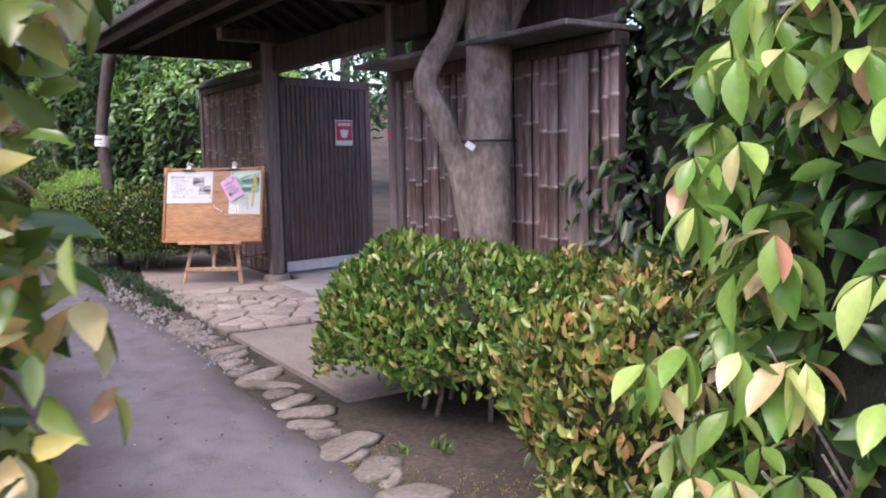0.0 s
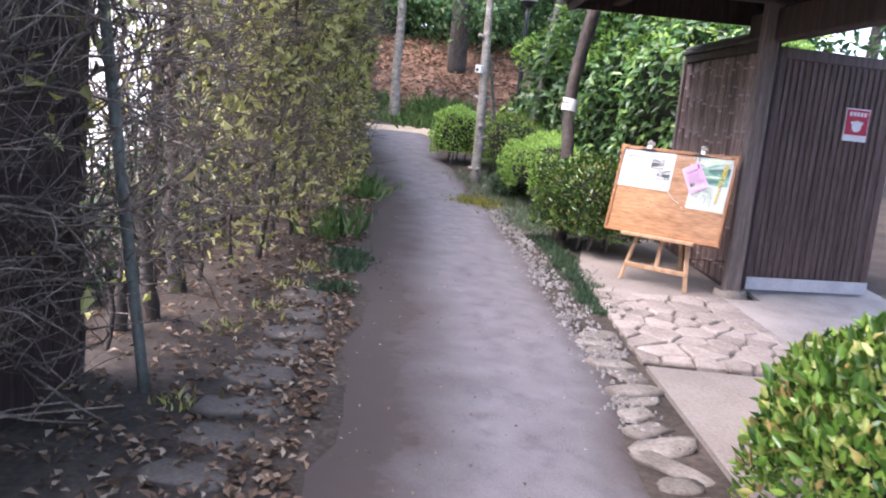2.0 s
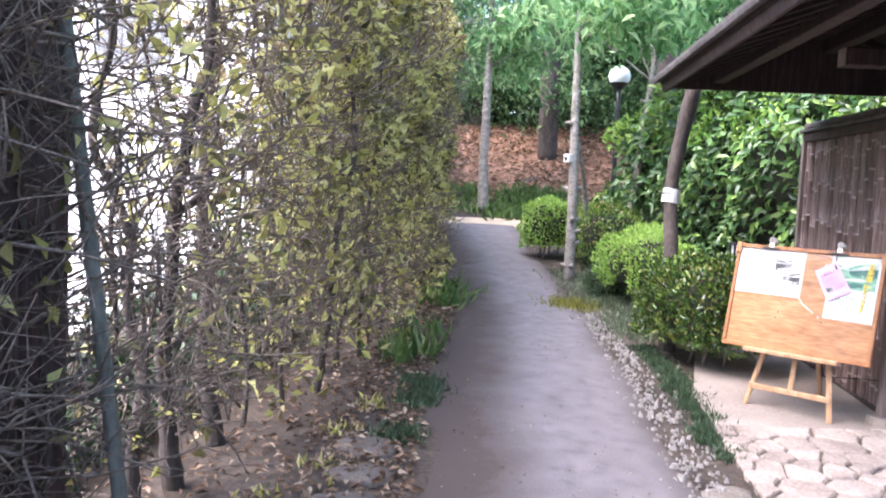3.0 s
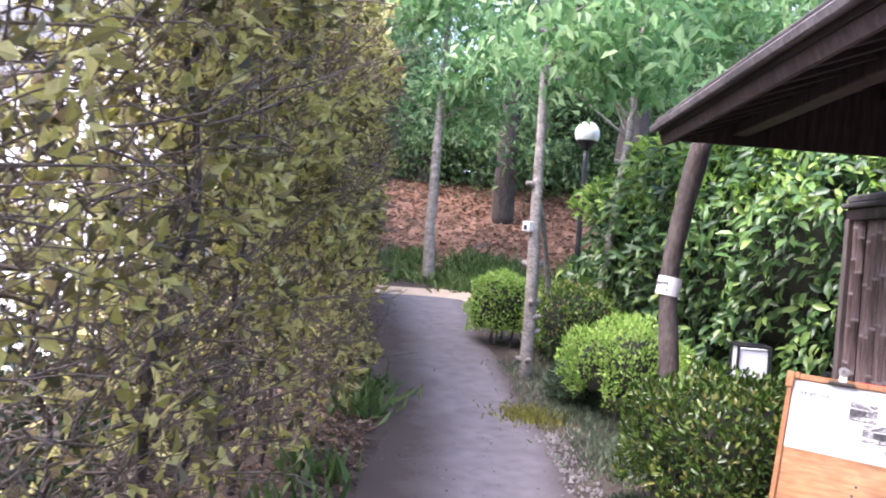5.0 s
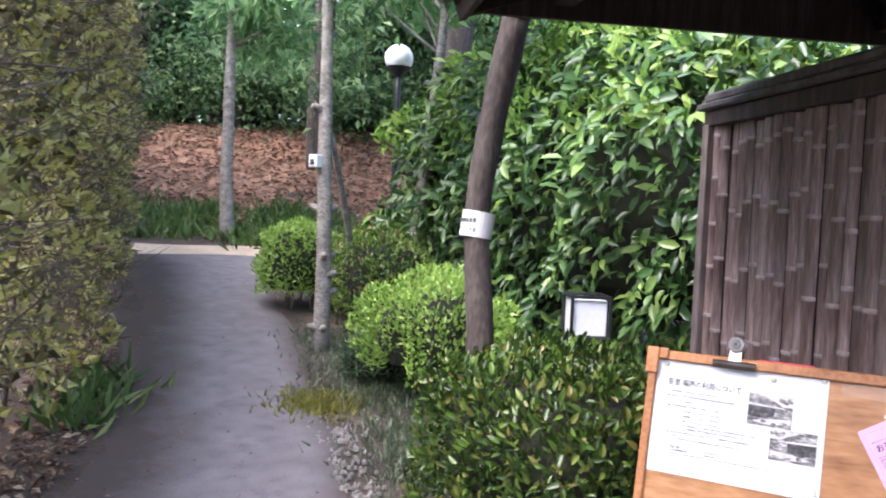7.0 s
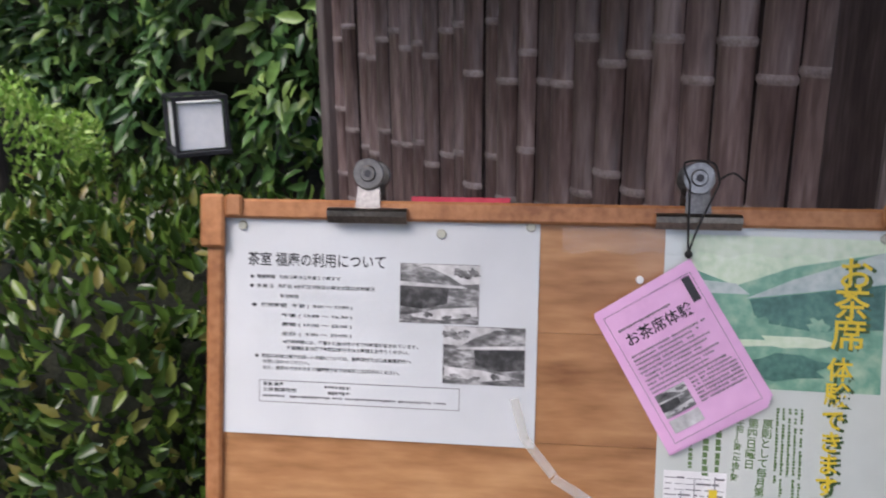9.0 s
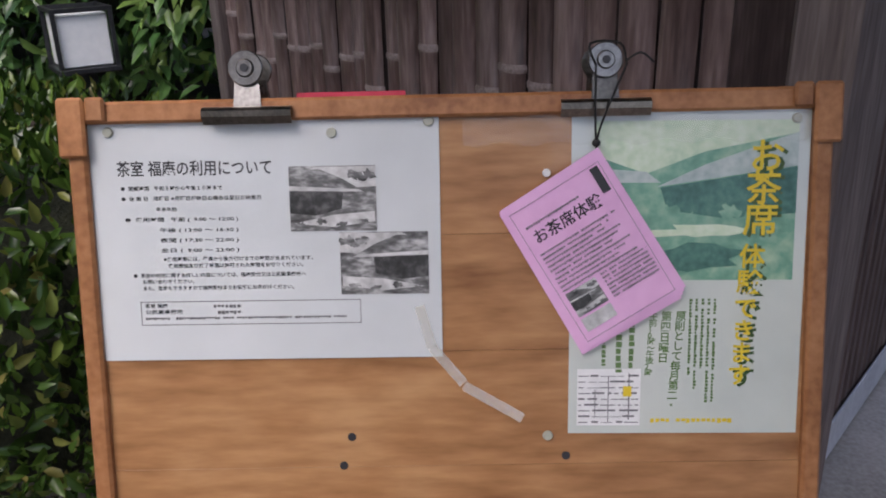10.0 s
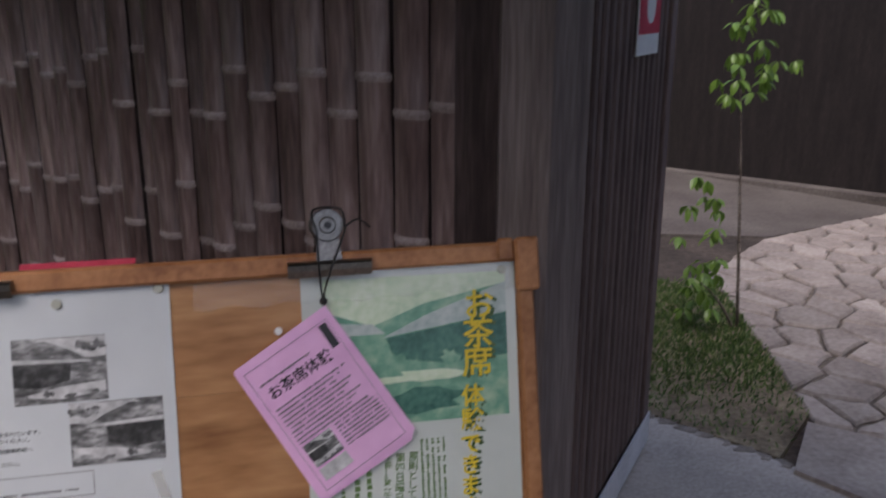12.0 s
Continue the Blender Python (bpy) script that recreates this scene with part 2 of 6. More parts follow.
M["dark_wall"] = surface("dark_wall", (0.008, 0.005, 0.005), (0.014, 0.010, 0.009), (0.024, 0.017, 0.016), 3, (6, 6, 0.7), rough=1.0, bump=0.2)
# near-black fill that paints the shade between a shrub's leaves
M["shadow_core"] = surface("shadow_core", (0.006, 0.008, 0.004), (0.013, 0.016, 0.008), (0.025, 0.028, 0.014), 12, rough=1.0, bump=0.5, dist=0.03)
M["litter"] = leafy("litter", [(0.0, (0.06, 0.035, 0.02)), (0.4, (0.15, 0.09, 0.055)), (0.8, (0.27, 0.18, 0.12)), (1.0, (0.42, 0.34, 0.26))], 0.8, 0.1)
M["leaf_box"] = leafy("leaf_box", [(0.0, (0.03, 0.065, 0.014)), (0.35, (0.09, 0.15, 0.028)), (0.65, (0.22, 0.28, 0.055)), (0.85, (0.38, 0.32, 0.10)), (1.0, (0.40, 0.20, 0.08))], 0.22, 0.22)
M["leaf_clip"] = leafy("leaf_clip", [(0.0, (0.02, 0.045, 0.010)), (0.45, (0.05, 0.105, 0.018)), (0.8, (0.12, 0.21, 0.035)), (1.0, (0.22, 0.19, 0.055))], 0.25, 0.18)
M["leaf_mound"] = leafy("leaf_mound", [(0.0, (0.03, 0.075, 0.015)), (0.35, (0.085, 0.18, 0.028)), (0.72, (0.20, 0.32, 0.055)), (0.9, (0.34, 0.38, 0.11)), (1.0, (0.36, 0.22, 0.09))], 0.24, 0.25)
M["leaf_hedge"] = leafy("leaf_hedge", [(0.0, (0.055, 0.055, 0.025)), (0.26, (0.21, 0.19, 0.075)), (0.58, (0.52, 0.51, 0.15)), (0.88, (0.74, 0.72, 0.32)), (1.0, (0.34, 0.23, 0.14))], 0.34, 0.42)
M["leaf_bright"] = leafy("leaf_bright", [(0.0, (0.16, 0.32, 0.05)), (0.5, (0.30, 0.50, 0.09)), (1.0, (0.46, 0.60, 0.18))], 0.36, 0.38)
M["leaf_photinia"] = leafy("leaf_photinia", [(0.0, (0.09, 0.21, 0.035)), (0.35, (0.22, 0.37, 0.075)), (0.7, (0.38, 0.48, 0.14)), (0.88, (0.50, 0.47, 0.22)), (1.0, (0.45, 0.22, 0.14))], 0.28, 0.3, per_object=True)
# darker copy of the photinia leaf: the bush's inner shade as colour
M["leaf_photinia_shade"] = leafy("leaf_photinia_shade", [(0.0, (0.025, 0.065, 0.015)), (0.5, (0.06, 0.14, 0.028)), (0.88, (0.15, 0.27, 0.05)), (1.0, (0.32, 0.18, 0.11))], 0.33, 0.22)
M["leaf_fore"] = leafy("leaf_fore", [(0.0, (0.04, 0.07, 0.012)), (0.35, (0.13, 0.17, 0.025)), (0.62, (0.34, 0.35, 0.06)), (0.82, (0.60, 0.57, 0.30)), (1.0, (0.42, 0.22, 0.04))], 0.24, 0.3, per_object=True)
M["leaf_ever"] = leafy("leaf_ever", [(0.0, (0.025, 0.065, 0.022)), (0.45, (0.06, 0.14, 0.04)), (0.8, (0.13, 0.25, 0.07)), (1.0, (0.27, 0.40, 0.10))], 0.28, 0.2)
# near-black leaf colour that stands in for shade on foliage
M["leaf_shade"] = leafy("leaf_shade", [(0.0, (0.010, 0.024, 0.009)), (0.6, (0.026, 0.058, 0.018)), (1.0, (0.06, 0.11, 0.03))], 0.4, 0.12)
M["leaf_canopy"] = leafy("leaf_canopy", [(0.0, (0.07, 0.17, 0.065)), (0.5, (0.20, 0.40, 0.16)), (1.0, (0.42, 0.58, 0.29))], 0.4, 0.55)
M["leaf_far"] = leafy("leaf_far", [(0.0, (0.03, 0.075, 0.035)), (0.5, (0.09, 0.19, 0.075)), (1.0, (0.25, 0.38, 0.15))], 0.6, 0.35)
M["grass"] = leafy("grass", [(0.0, (0.05, 0.11, 0.03)), (0.5, (0.11, 0.20, 0.05)), (1.0, (0.24, 0.32, 0.11))], 0.5, 0.3)
M["mondo"] = leafy("mondo", [(0.0, (0.025, 0.05, 0.03)), (0.5, (0.055, 0.10, 0.05)), (1.0, (0.13, 0.20, 0.10))], 0.45, 0.2)
M["grey_grass"] = leafy("grey_grass", [(0.0, (0.08, 0.12, 0.07)), (0.5, (0.15, 0.20, 0.12)), (1.0, (0.27, 0.31, 0.20))], 0.6, 0.25)
M["moss"] = leafy("moss", [(0.0, (0.14, 0.15, 0.03)), (0.5, (0.26, 0.26, 0.05)), (1.0, (0.40, 0.37, 0.10))], 0.8, 0.3)

# ---------------------------------------------------------------- plan
# u runs along the path, v across it (to the right); the ground climbs with u
US = (-60, -10, 0, 6.8, 11.7, 18, 20, 21, 26, 40, 60)
HS = (-1.2, -0.5, -0.27, 0, 0.2, 0.8, 1.05, 1.35, 3.3, 5.0, 5.5)


def height(x, y):
    u, v = -0.66 * x + 0.75 * y, 0.75 * x + 0.66 * y
    k = min(1.0, max(0.0, (v + 6.5) / 4.0))
    return float(np.interp(u, US, HS)) * k + (1 - k) * float(np.interp(min(u, 9.0), US, HS))


def uv(u, v):
    return (-0.66 * u + 0.75 * v, 0.75 * u + 0.66 * v)


RIGHT_U, RIGHT_V = (-12, 0, 2.8, 5.7, 7.2, 9.6, 12.7, 15.9, 18.3), (3.2, 2.9, 2.78, 2.75, 2.6, 2.37, 1.87, 1.21, 1.0)
LEFT_U, LEFT_V = (-12, 0, 3.5, 6.3, 7.4, 10.2, 11.4, 13.8, 15.1, 17.6, 18.3), (0.9, 1.1, 1.35, 1.2, 1.0, 0.80, 0.68, 0.05, -0.1, -1.0, -1.4)


def right_v(u):
    return float(np.interp(u, RIGHT_U, RIGHT_V))


def left_v(u):
    return float(np.interp(u, LEFT_U, LEFT_V))


GATE = pose(-3.58, 10.27, 0, 0, 0, -45)


def gate_xy(s, n):
    p = GATE @ Vector((s, n, 0))
    return p.x, p.y


# ---------------------------------------------------------------- mesh helpers


def mesh_of(name, verts, faces, *mats):
    me = bpy.data.meshes.new(name)
    me.from_pydata([tuple(v) for v in verts], [], faces)
    for m in mats:
        me.materials.append(m)
    me.update()
    return me


def part(name, bm, material, parent=None, label=""):
    me = bpy.data.meshes.new(name)
    bm.to_mesh(me)
    bm.free()
    me.materials.append(material)
    ob = new(name, me)
    if parent:
        ob.parent = parent
    if label:
        tagged(ob, label)
    return ob


def piece(name, me, parent, m=None):
    ob = new(name, me)
    ob.parent = parent
    if m is not None:
        ob.matrix_basis = m
    return ob


def thing(name, m, label, category, group="", kind=""):
    e = new(name)
    e.empty_display_size = 0.1
    e.matrix_basis = m
    return tagged(e, label, category, group, kind)


def add_box(bm, x0, x1, y0, y1, z0, z1, bevel=0.0, m=None):
    r = bmesh.ops.create_cube(bm, size=1.0, matrix=Matrix.Translation(((x0 + x1) / 2, (y0 + y1) / 2, (z0 + z1) / 2)) @ Matrix.Diagonal((abs(x1 - x0), abs(y1 - y0), abs(z1 - z0), 1)))
    vs = r["verts"]
    if bevel:
        es = list({e for v in vs for e in v.link_edges})
        g = bmesh.ops.bevel(bm, geom=es, offset=bevel, segments=1, affect="EDGES", clamp_overlap=True)
        vs = list({v for f in g["faces"] for v in f.verts} | {v for v in vs if v.is_valid})
    if m is not None:
        bmesh.ops.transform(bm, matrix=m, verts=vs)
    return vs


def box(x0, x1, y0, y1, z0, z1, bevel=0.0, m=None):
    bm = bmesh.new()
    add_box(bm, x0, x1, y0, y1, z0, z1, bevel, m)
    return bm


def beam(a, b, w, d, bevel=0.004):
    """A squared timber from a to b."""
    a, b = Vector(a), Vector(b)
    q = (b - a).to_track_quat("Z", "Y").to_matrix().to_4x4()
    bm = bmesh.new()
    add_box(bm, -w / 2, w / 2, -d / 2, d / 2, 0, (b - a).length, bevel, Matrix.Translation(a) @ q)
    return bm


def tube_data(pts, radii, seg=8, rough=0.0, seed=0):
    """Verts and faces of a tapered tube along a line of points."""
    rng = random.Random(seed)
    pts = [Vector(p) for p in pts]
    verts, faces = [], []
    side = Vector((1, 0.13, 0.07))
    for i, p in enumerate(pts):
        t = (pts[min(i + 1, len(pts) - 1)] - pts[max(i - 1, 0)]).normalized()
        side = (side - t * side.dot(t)).normalized()
        up = t.cross(side)
        for k in range(seg):
            a = 2 * math.pi * k / seg
            r = radii[i] * (1 + rough * (rng.random() - 0.5))
            verts.append(p + (side * math.cos(a) + up * math.sin(a)) * r)
    for i in range(len(pts) - 1):
        for k in range(seg):
            a, b = i * seg + k, i * seg + (k + 1) % seg
            faces.append((a, b, b + seg, a + seg))
    faces.append(tuple(range(seg))[::-1])
    faces.append(tuple(range((len(pts) - 1) * seg, len(pts) * seg)))
    return verts, faces


def smooth_line(pts, radii, n=4):
    """Catmull-Rom points between the given ones."""
    P = [Vector(p) for p in pts]
    out, rr = [], []
    for i in range(len(P) - 1):
        p0, p1, p2, p3 = P[max(i - 1, 0)], P[i], P[i + 1], P[min(i + 2, len(P) - 1)]
        for k in range(n):
            t = k / n
            out.append(0.5 * ((2 * p1) + (p2 - p0) * t + (2 * p0 - 5 * p1 + 4 * p2 - p3) * t * t + (3 * p1 - p0 - 3 * p2 + p3) * t ** 3))
            rr.append(radii[i] * (1 - t) + radii[i + 1] * t)
    out.append(P[-1])
    rr.append(radii[-1])
    return out, rr


def tubes(name, lines, material, parent=None, seg=7, rough=0.15, n=4):
    """Several joined limbs in one mesh; lines: (points, radii)."""
    V, F = [], []
    for i, (p, r) in enumerate(lines):
        p, r = smooth_line(p, r, n)
        v, f = tube_data(p, r, seg, rough, i)
        F += [tuple(k + len(V) for k in q) for q in f]
        V += v
    me = mesh_of(name, V, F, material)
    for pl in me.polygons:
        pl.use_smooth = True
    ob = new(name, me)
    if parent:
        ob.parent = parent
    return ob


def leaf_mesh(name, P, D, N, length, width, material, fold=0.25, curl=0.15, shape=0.45, rng=None, fine=False):
    """Many leaves: base points P, directions D, face normals N (arrays n x 3)."""
    rng = rng or np.random.default_rng(3)
    n = len(P)
    D = D / np.linalg.norm(D, axis=1, keepdims=True)
    S = np.cross(D, N)
    S /= np.linalg.norm(S, axis=1, keepdims=True) + 1e-9
    N = np.cross(S, D)
    L = (length * rng.uniform(0.65, 1.25, n))[:, None]
    W = L * (width / length) * rng.uniform(0.85, 1.15, n)[:, None]
    mid = P + D * L * shape
    tip = P + D * L - N * L * curl
    if fine:
        a, b = P + D * L * 0.28 - N * L * curl * 0.08, P + D * L * 0.64 - N * L * curl * 0.42
        up = N * W * fold
        v = np.stack([P, a + S * W * 0.42 + up, a, a - S * W * 0.42 + up, b + S * W * 0.40 + up, b, b - S * W * 0.40 + up, tip], axis=1).reshape(-1, 3)
        q = np.array([0, 1, 2, 0, 2, 3, 1, 4, 5, 1, 5, 2, 2, 5, 6, 2, 6, 3, 4, 7, 5, 5, 7, 6])
        f = (np.arange(n)[:, None] * 8 + q[None, :]).reshape(-1, 3)
    else:
        v = np.stack([P, mid + S * W / 2 + N * W * fold, tip, mid - S * W / 2 + N * W * fold], axis=1).reshape(-1, 3)
        idx = np.arange(n)[:, None] * 4
        f = np.concatenate([idx + np.array([[0, 1, 2]]), idx + np.array([[0, 2, 3]])], axis=1).reshape(-1, 3)
    me = bpy.data.meshes.new(name)
    me.vertices.add(len(v))
    me.vertices.foreach_set("co", v.ravel())
    me.loops.add(len(f) * 3)
    me.loops.foreach_set("vertex_index", f.ravel().astype(np.int32))
    me.polygons.add(len(f))
    me.polygons.foreach_set("loop_start", np.arange(0, len(f) * 3, 3, dtype=np.int32))
    me.polygons.foreach_set("use_smooth", np.full(len(f), fine))
    me.materials.append(material)
    me.update(calc_edges=True)
    return me


def leaves(name, P, D, N, length, width, material, parent=None, kind="stuff", label="", **kw):
    ob = new(name, leaf_mesh(name, P, D, N, length, width, material, **kw))
    if parent:
        ob.parent = parent
    if kind:
        tagged(ob, kind=kind)
    if label:
        tagged(ob, label)
    return ob


def lumps(P, size, amount, seed=0):
    """Uneven push for points, by a few sine waves."""
    rng = np.random.default_rng(seed)
    out = np.zeros(len(P))
    for k in range(7):
        w = rng.normal(0, 1, 3) / size
        out += np.sin(P @ w + rng.uniform(0, 6.28))
    return out * amount / 2.6


def shrub_points(n, half, power, depth, seed, lump=0.06, lump_size=0.12, bottom=-0.6):
    """Points near the skin of a rounded block with half sizes; returns points and outward normals."""
    rng = np.random.default_rng(seed)
    a = rng.normal(0, 1, (n * 2, 3))
    half = np.array(half)
    a /= np.linalg.norm(a, axis=1, keepdims=True)
    k = (np.abs(a) ** power).sum(axis=1) ** (-1 / power)
    q = a * k[:, None]
    q = q[q[:, 2] > bottom][:n]
    nor = np.sign(q) * np.abs(q) ** (power - 1) / half
    nor /= np.linalg.norm(nor, axis=1, keepdims=True)
    p = q * half
    push = lumps(p, lump_size, lump, seed) - depth * rng.random(len(p)) ** 2
    return p + nor * push[:, None], nor


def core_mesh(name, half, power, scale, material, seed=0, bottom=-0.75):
    """Solid near-black core that stands in for the shade inside a shrub."""
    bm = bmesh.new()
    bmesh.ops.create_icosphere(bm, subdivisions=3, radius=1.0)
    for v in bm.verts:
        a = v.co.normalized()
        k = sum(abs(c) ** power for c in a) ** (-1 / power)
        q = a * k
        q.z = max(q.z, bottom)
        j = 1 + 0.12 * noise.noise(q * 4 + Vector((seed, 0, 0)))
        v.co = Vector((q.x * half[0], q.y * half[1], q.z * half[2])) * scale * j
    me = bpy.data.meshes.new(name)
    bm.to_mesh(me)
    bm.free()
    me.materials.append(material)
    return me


def shrub(name, x, y, z, half, material, n, leaf, label, category="shrub", power=2.6, yaw=0, depth=0.15, seed=1, lump=0.06, width=0.45, group="", core=0.8, lump_size=0.12, bottom=-0.6, stems=5, up=0.5, floor=None):
    """A clipped shrub: stems, a near-black core as inner shade, a skin of leaves. z is its middle."""
    base = height(x, y) if floor is None else floor
    t = thing(name, pose(x, y, base, 0, 0, yaw), label, category, group)
    c = z - base
    P, N = shrub_points(n, half, power, depth, seed, lump, lump_size, bottom)
    P = P + np.array([0, 0, c])
    rng = np.random.default_rng(seed + 9)
    D = N * 0.6 + rng.normal(0, 0.55, N.shape) + np.array([0, 0, up])
    leaves("foliage", P, D, N + rng.normal(0, 0.5, N.shape), leaf, leaf * width, material, t, rng=rng, fine=True)
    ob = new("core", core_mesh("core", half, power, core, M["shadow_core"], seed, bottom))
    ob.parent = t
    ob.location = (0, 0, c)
    lines = []
    r = random.Random(seed)
    for k in range(stems):
        a = 6.283 * k / stems + r.random()
        p0 = Vector((math.cos(a) * half[0] * 0.35, math.sin(a) * half[1] * 0.35, -0.03))
        lines.append(([p0, p0 + Vector((0.03 * r.random(), 0.03, c * 0.5)), p0 * 1.6 + Vector((0, 0, c))], [0.016, 0.013, 0.008]))
    for ln in lines:
        tubes("stem", [ln], M["twig"], t, 5)
    return t

# ---------------------------------------------------------------- ground and path


def ground_sheet():
    us = list(np.arange(-6, 34, 0.5))
    us = [-400, -150, -60, -30, -15, -10] + us + [38, 45, 60, 120, 400]
    vs = [-400, -150, -60, -30, -15] + list(np.arange(-10, 14, 0.5)) + [18, 30, 60, 150, 400]
    V, F = [], []
    for u in us:
        for v in vs:
            x, y = uv(u, v)
            V.append((x, y, height(x, y) - 0.012 + (0.02 * noise.noise(Vector((x * 1.3, y * 1.3, 0))) if abs(u) < 40 and not left_v(u) - 0.3 < v < right_v(u) + 4.5 else 0)))
    w = len(vs)
    for i in range(len(us) - 1):
        for j in range(w - 1):
            a = i * w + j
            F.append((a, a + w, a + w + 1, a + 1))
    ob = new("ground", mesh_of("ground", V, F, M["soil"]))
    for p in ob.data.polygons:
        p.use_smooth = True
    return tagged(ob, "bare brown soil with litter under the shrubs", "ground", kind="structure")


ground_sheet()


def path_sheet():
    us = np.arange(-12, 18.61, 0.3)
    V, F = [], []
    k = 13
    for u in us:
        a, b = left_v(u) + 0.05 * math.sin(u * 3.1) + 0.03 * math.sin(u * 7.7), right_v(u) + 0.04 * math.sin(u * 2.3 + 1)
        for j in range(k):
            t = j / (k - 1)
            x, y = uv(u, a + (b - a) * t)
            V.append((x, y, height(x, y) + 0.012 * math.sin(math.pi * t) ** 0.5 - (0.014 if j in (0, k - 1) else 0)))
    for i in range(len(us) - 1):
        for j in range(k - 1):
            a = i * k + j
            F.append((a, a + k, a + k + 1, a + 1))
    ob = new("path", mesh_of("path", V, F, M["asphalt"]))
    dust = ob.data.attributes.new("dust", "FLOAT", "POINT")
    dust.data.foreach_set("value", [float(np.interp(j / (k - 1), (0, 0.2, 0.5, 0.85, 1), (1.5, 0.95, 0.05, 0.1, 0.95))) for u in us for j in range(k)])
    for p in ob.data.polygons:
        p.use_smooth = True
    return tagged(ob, "worn grey asphalt footpath with dusty edges", "path", kind="structure")


path_sheet()


def cross_path():
    """The sandy strip where the footpath ends."""
    V, F = [], []
    vs = np.arange(-9, 6, 0.4)
    for v in vs:
        for k, du in enumerate((-0.55, -0.2, 0.15, 0.5)):
            x, y = uv(18.55 + du + 0.08 * math.sin(v * 2), v)
            V.append((x, y, height(x, y) + 0.018 - 0.02 * (k in (0, 3))))
    for i in range(len(vs) - 1):
        for j in range(3):
            a = i * 4 + j
            F.append((a, a + 4, a + 5, a + 1))
    m = surface("sand", (0.30, 0.24, 0.17), (0.42, 0.34, 0.25), (0.52, 0.44, 0.34), 2, rough=0.95, bump=0.3, fine=20)
    return tagged(new("sandy_track", mesh_of("sandy_track", V, F, m)), "pale sandy dirt track crossing the end of the path", "track", kind="structure")


cross_path()


def clip_poly(poly, px, py, nx, ny):
    out = []
    for i in range(len(poly)):
        a, b = poly[i], poly[(i + 1) % len(poly)]
        da, db = (a[0] - px) * nx + (a[1] - py) * ny, (b[0] - px) * nx + (b[1] - py) * ny
        if da <= 0:
            out.append(a)
        if da * db < 0:
            t = da / (da - db)
            out.append((a[0] + (b[0] - a[0]) * t, a[1] + (b[1] - a[1]) * t))
    return out


def inside(poly, x, y):
    c = False
    for i in range(len(poly)):
        (x0, y0), (x1, y1) = poly[i], poly[i - 1]
        if (y0 > y) != (y1 > y) and x < (x1 - x0) * (y - y0) / (y1 - y0) + x0:
            c = not c
    return c


def crazy_cells(poly, size, seed):
    """Irregular stone outlines that fill a convex outline."""
    rng = random.Random(seed)
    xs, ys = [p[0] for p in poly], [p[1] for p in poly]
    pts = []
    tries = 0
    while tries < 4000:
        tries += 1
        p = (rng.uniform(min(xs), max(xs)), rng.uniform(min(ys), max(ys)))
        need = size * rng.choice((0.5, 0.75, 1.0, 1.5))
        if inside(poly, *p) and all((p[0] - q[0]) ** 2 + (p[1] - q[1]) ** 2 > ((need + q[2]) / 2) ** 2 for q in pts):
            pts.append((*p, need))
    cells = []
    for p in pts:
        c = list(poly)
        for q in pts:
            if q is p:
                continue
            dx, dy = q[0] - p[0], q[1] - p[1]
            d = math.hypot(dx, dy)
            if d > size * 4:
                continue
            gap = 0.006 + 0.007 * rng.random()
            c = clip_poly(c, p[0] + dx * 0.5 - dx / d * gap, p[1] + dy * 0.5 - dy / d * gap, dx / d, dy / d)
            if len(c) < 3:
                break
        if len(c) >= 3:
            cells.append(c)
    return cells


def slab_mesh(name, c, thick, rng, material, bevel=0.012, tilt=0.006):
    """A flat stone with chipped outline, bevelled rim and a slightly tilted top."""
    n0 = len(c)
    cx, cy = sum(p[0] for p in c) / n0, sum(p[1] for p in c) / n0
    ring = []
    for i in range(n0):
        a, b = c[i], c[(i + 1) % n0]
        L = math.hypot(b[0] - a[0], b[1] - a[1])
        ring.append(a)
        if L > 0.12:
            for k in (0.35, 0.7):
                j = 0.009
                ring.append((a[0] + (b[0] - a[0]) * k + rng.uniform(-j, j), a[1] + (b[1] - a[1]) * k + rng.uniform(-j, j)))
    n = len(ring)
    ta, tb, dz = rng.uniform(-tilt, tilt), rng.uniform(-tilt, tilt), rng.uniform(-0.004, 0.004)

    def top(x, y):
        return height(x, y) + thick + dz + ta * (x - cx) * 3 + tb * (y - cy) * 3

    V = [(x, y, height(x, y) - 0.02) for x, y in ring]
    V += [(x, y, top(x, y) - bevel) for x, y in ring]
    for x, y in ring:
        d = math.hypot(x - cx, y - cy) or 1
        k = max(0.0, 1 - bevel / d)
        V.append((cx + (x - cx) * k, cy + (y - cy) * k, top(x, y)))
    F = []
    for r in (0, n):
        for i in range(n):
            j = (i + 1) % n
            F.append((r + i, r + j, r + n + j, r + n + i))
    F.append(tuple(range(2 * n, 3 * n)))
    return mesh_of(name, V, F, material)


def flat_patch(name, poly, z, material, label, category, sub=1):
    V = [(x, y, height(x, y) + z) for x, y in poly] + [(x, y, height(x, y) - 0.03) for x, y in poly]
    n = len(poly)
    F = [tuple(range(n))] + [(i, i + n, (i + 1) % n + n, (i + 1) % n) for i in range(n)]
    ob = new(name, mesh_of(name, V, F, material))
    return tagged(ob, label, category, kind="structure")


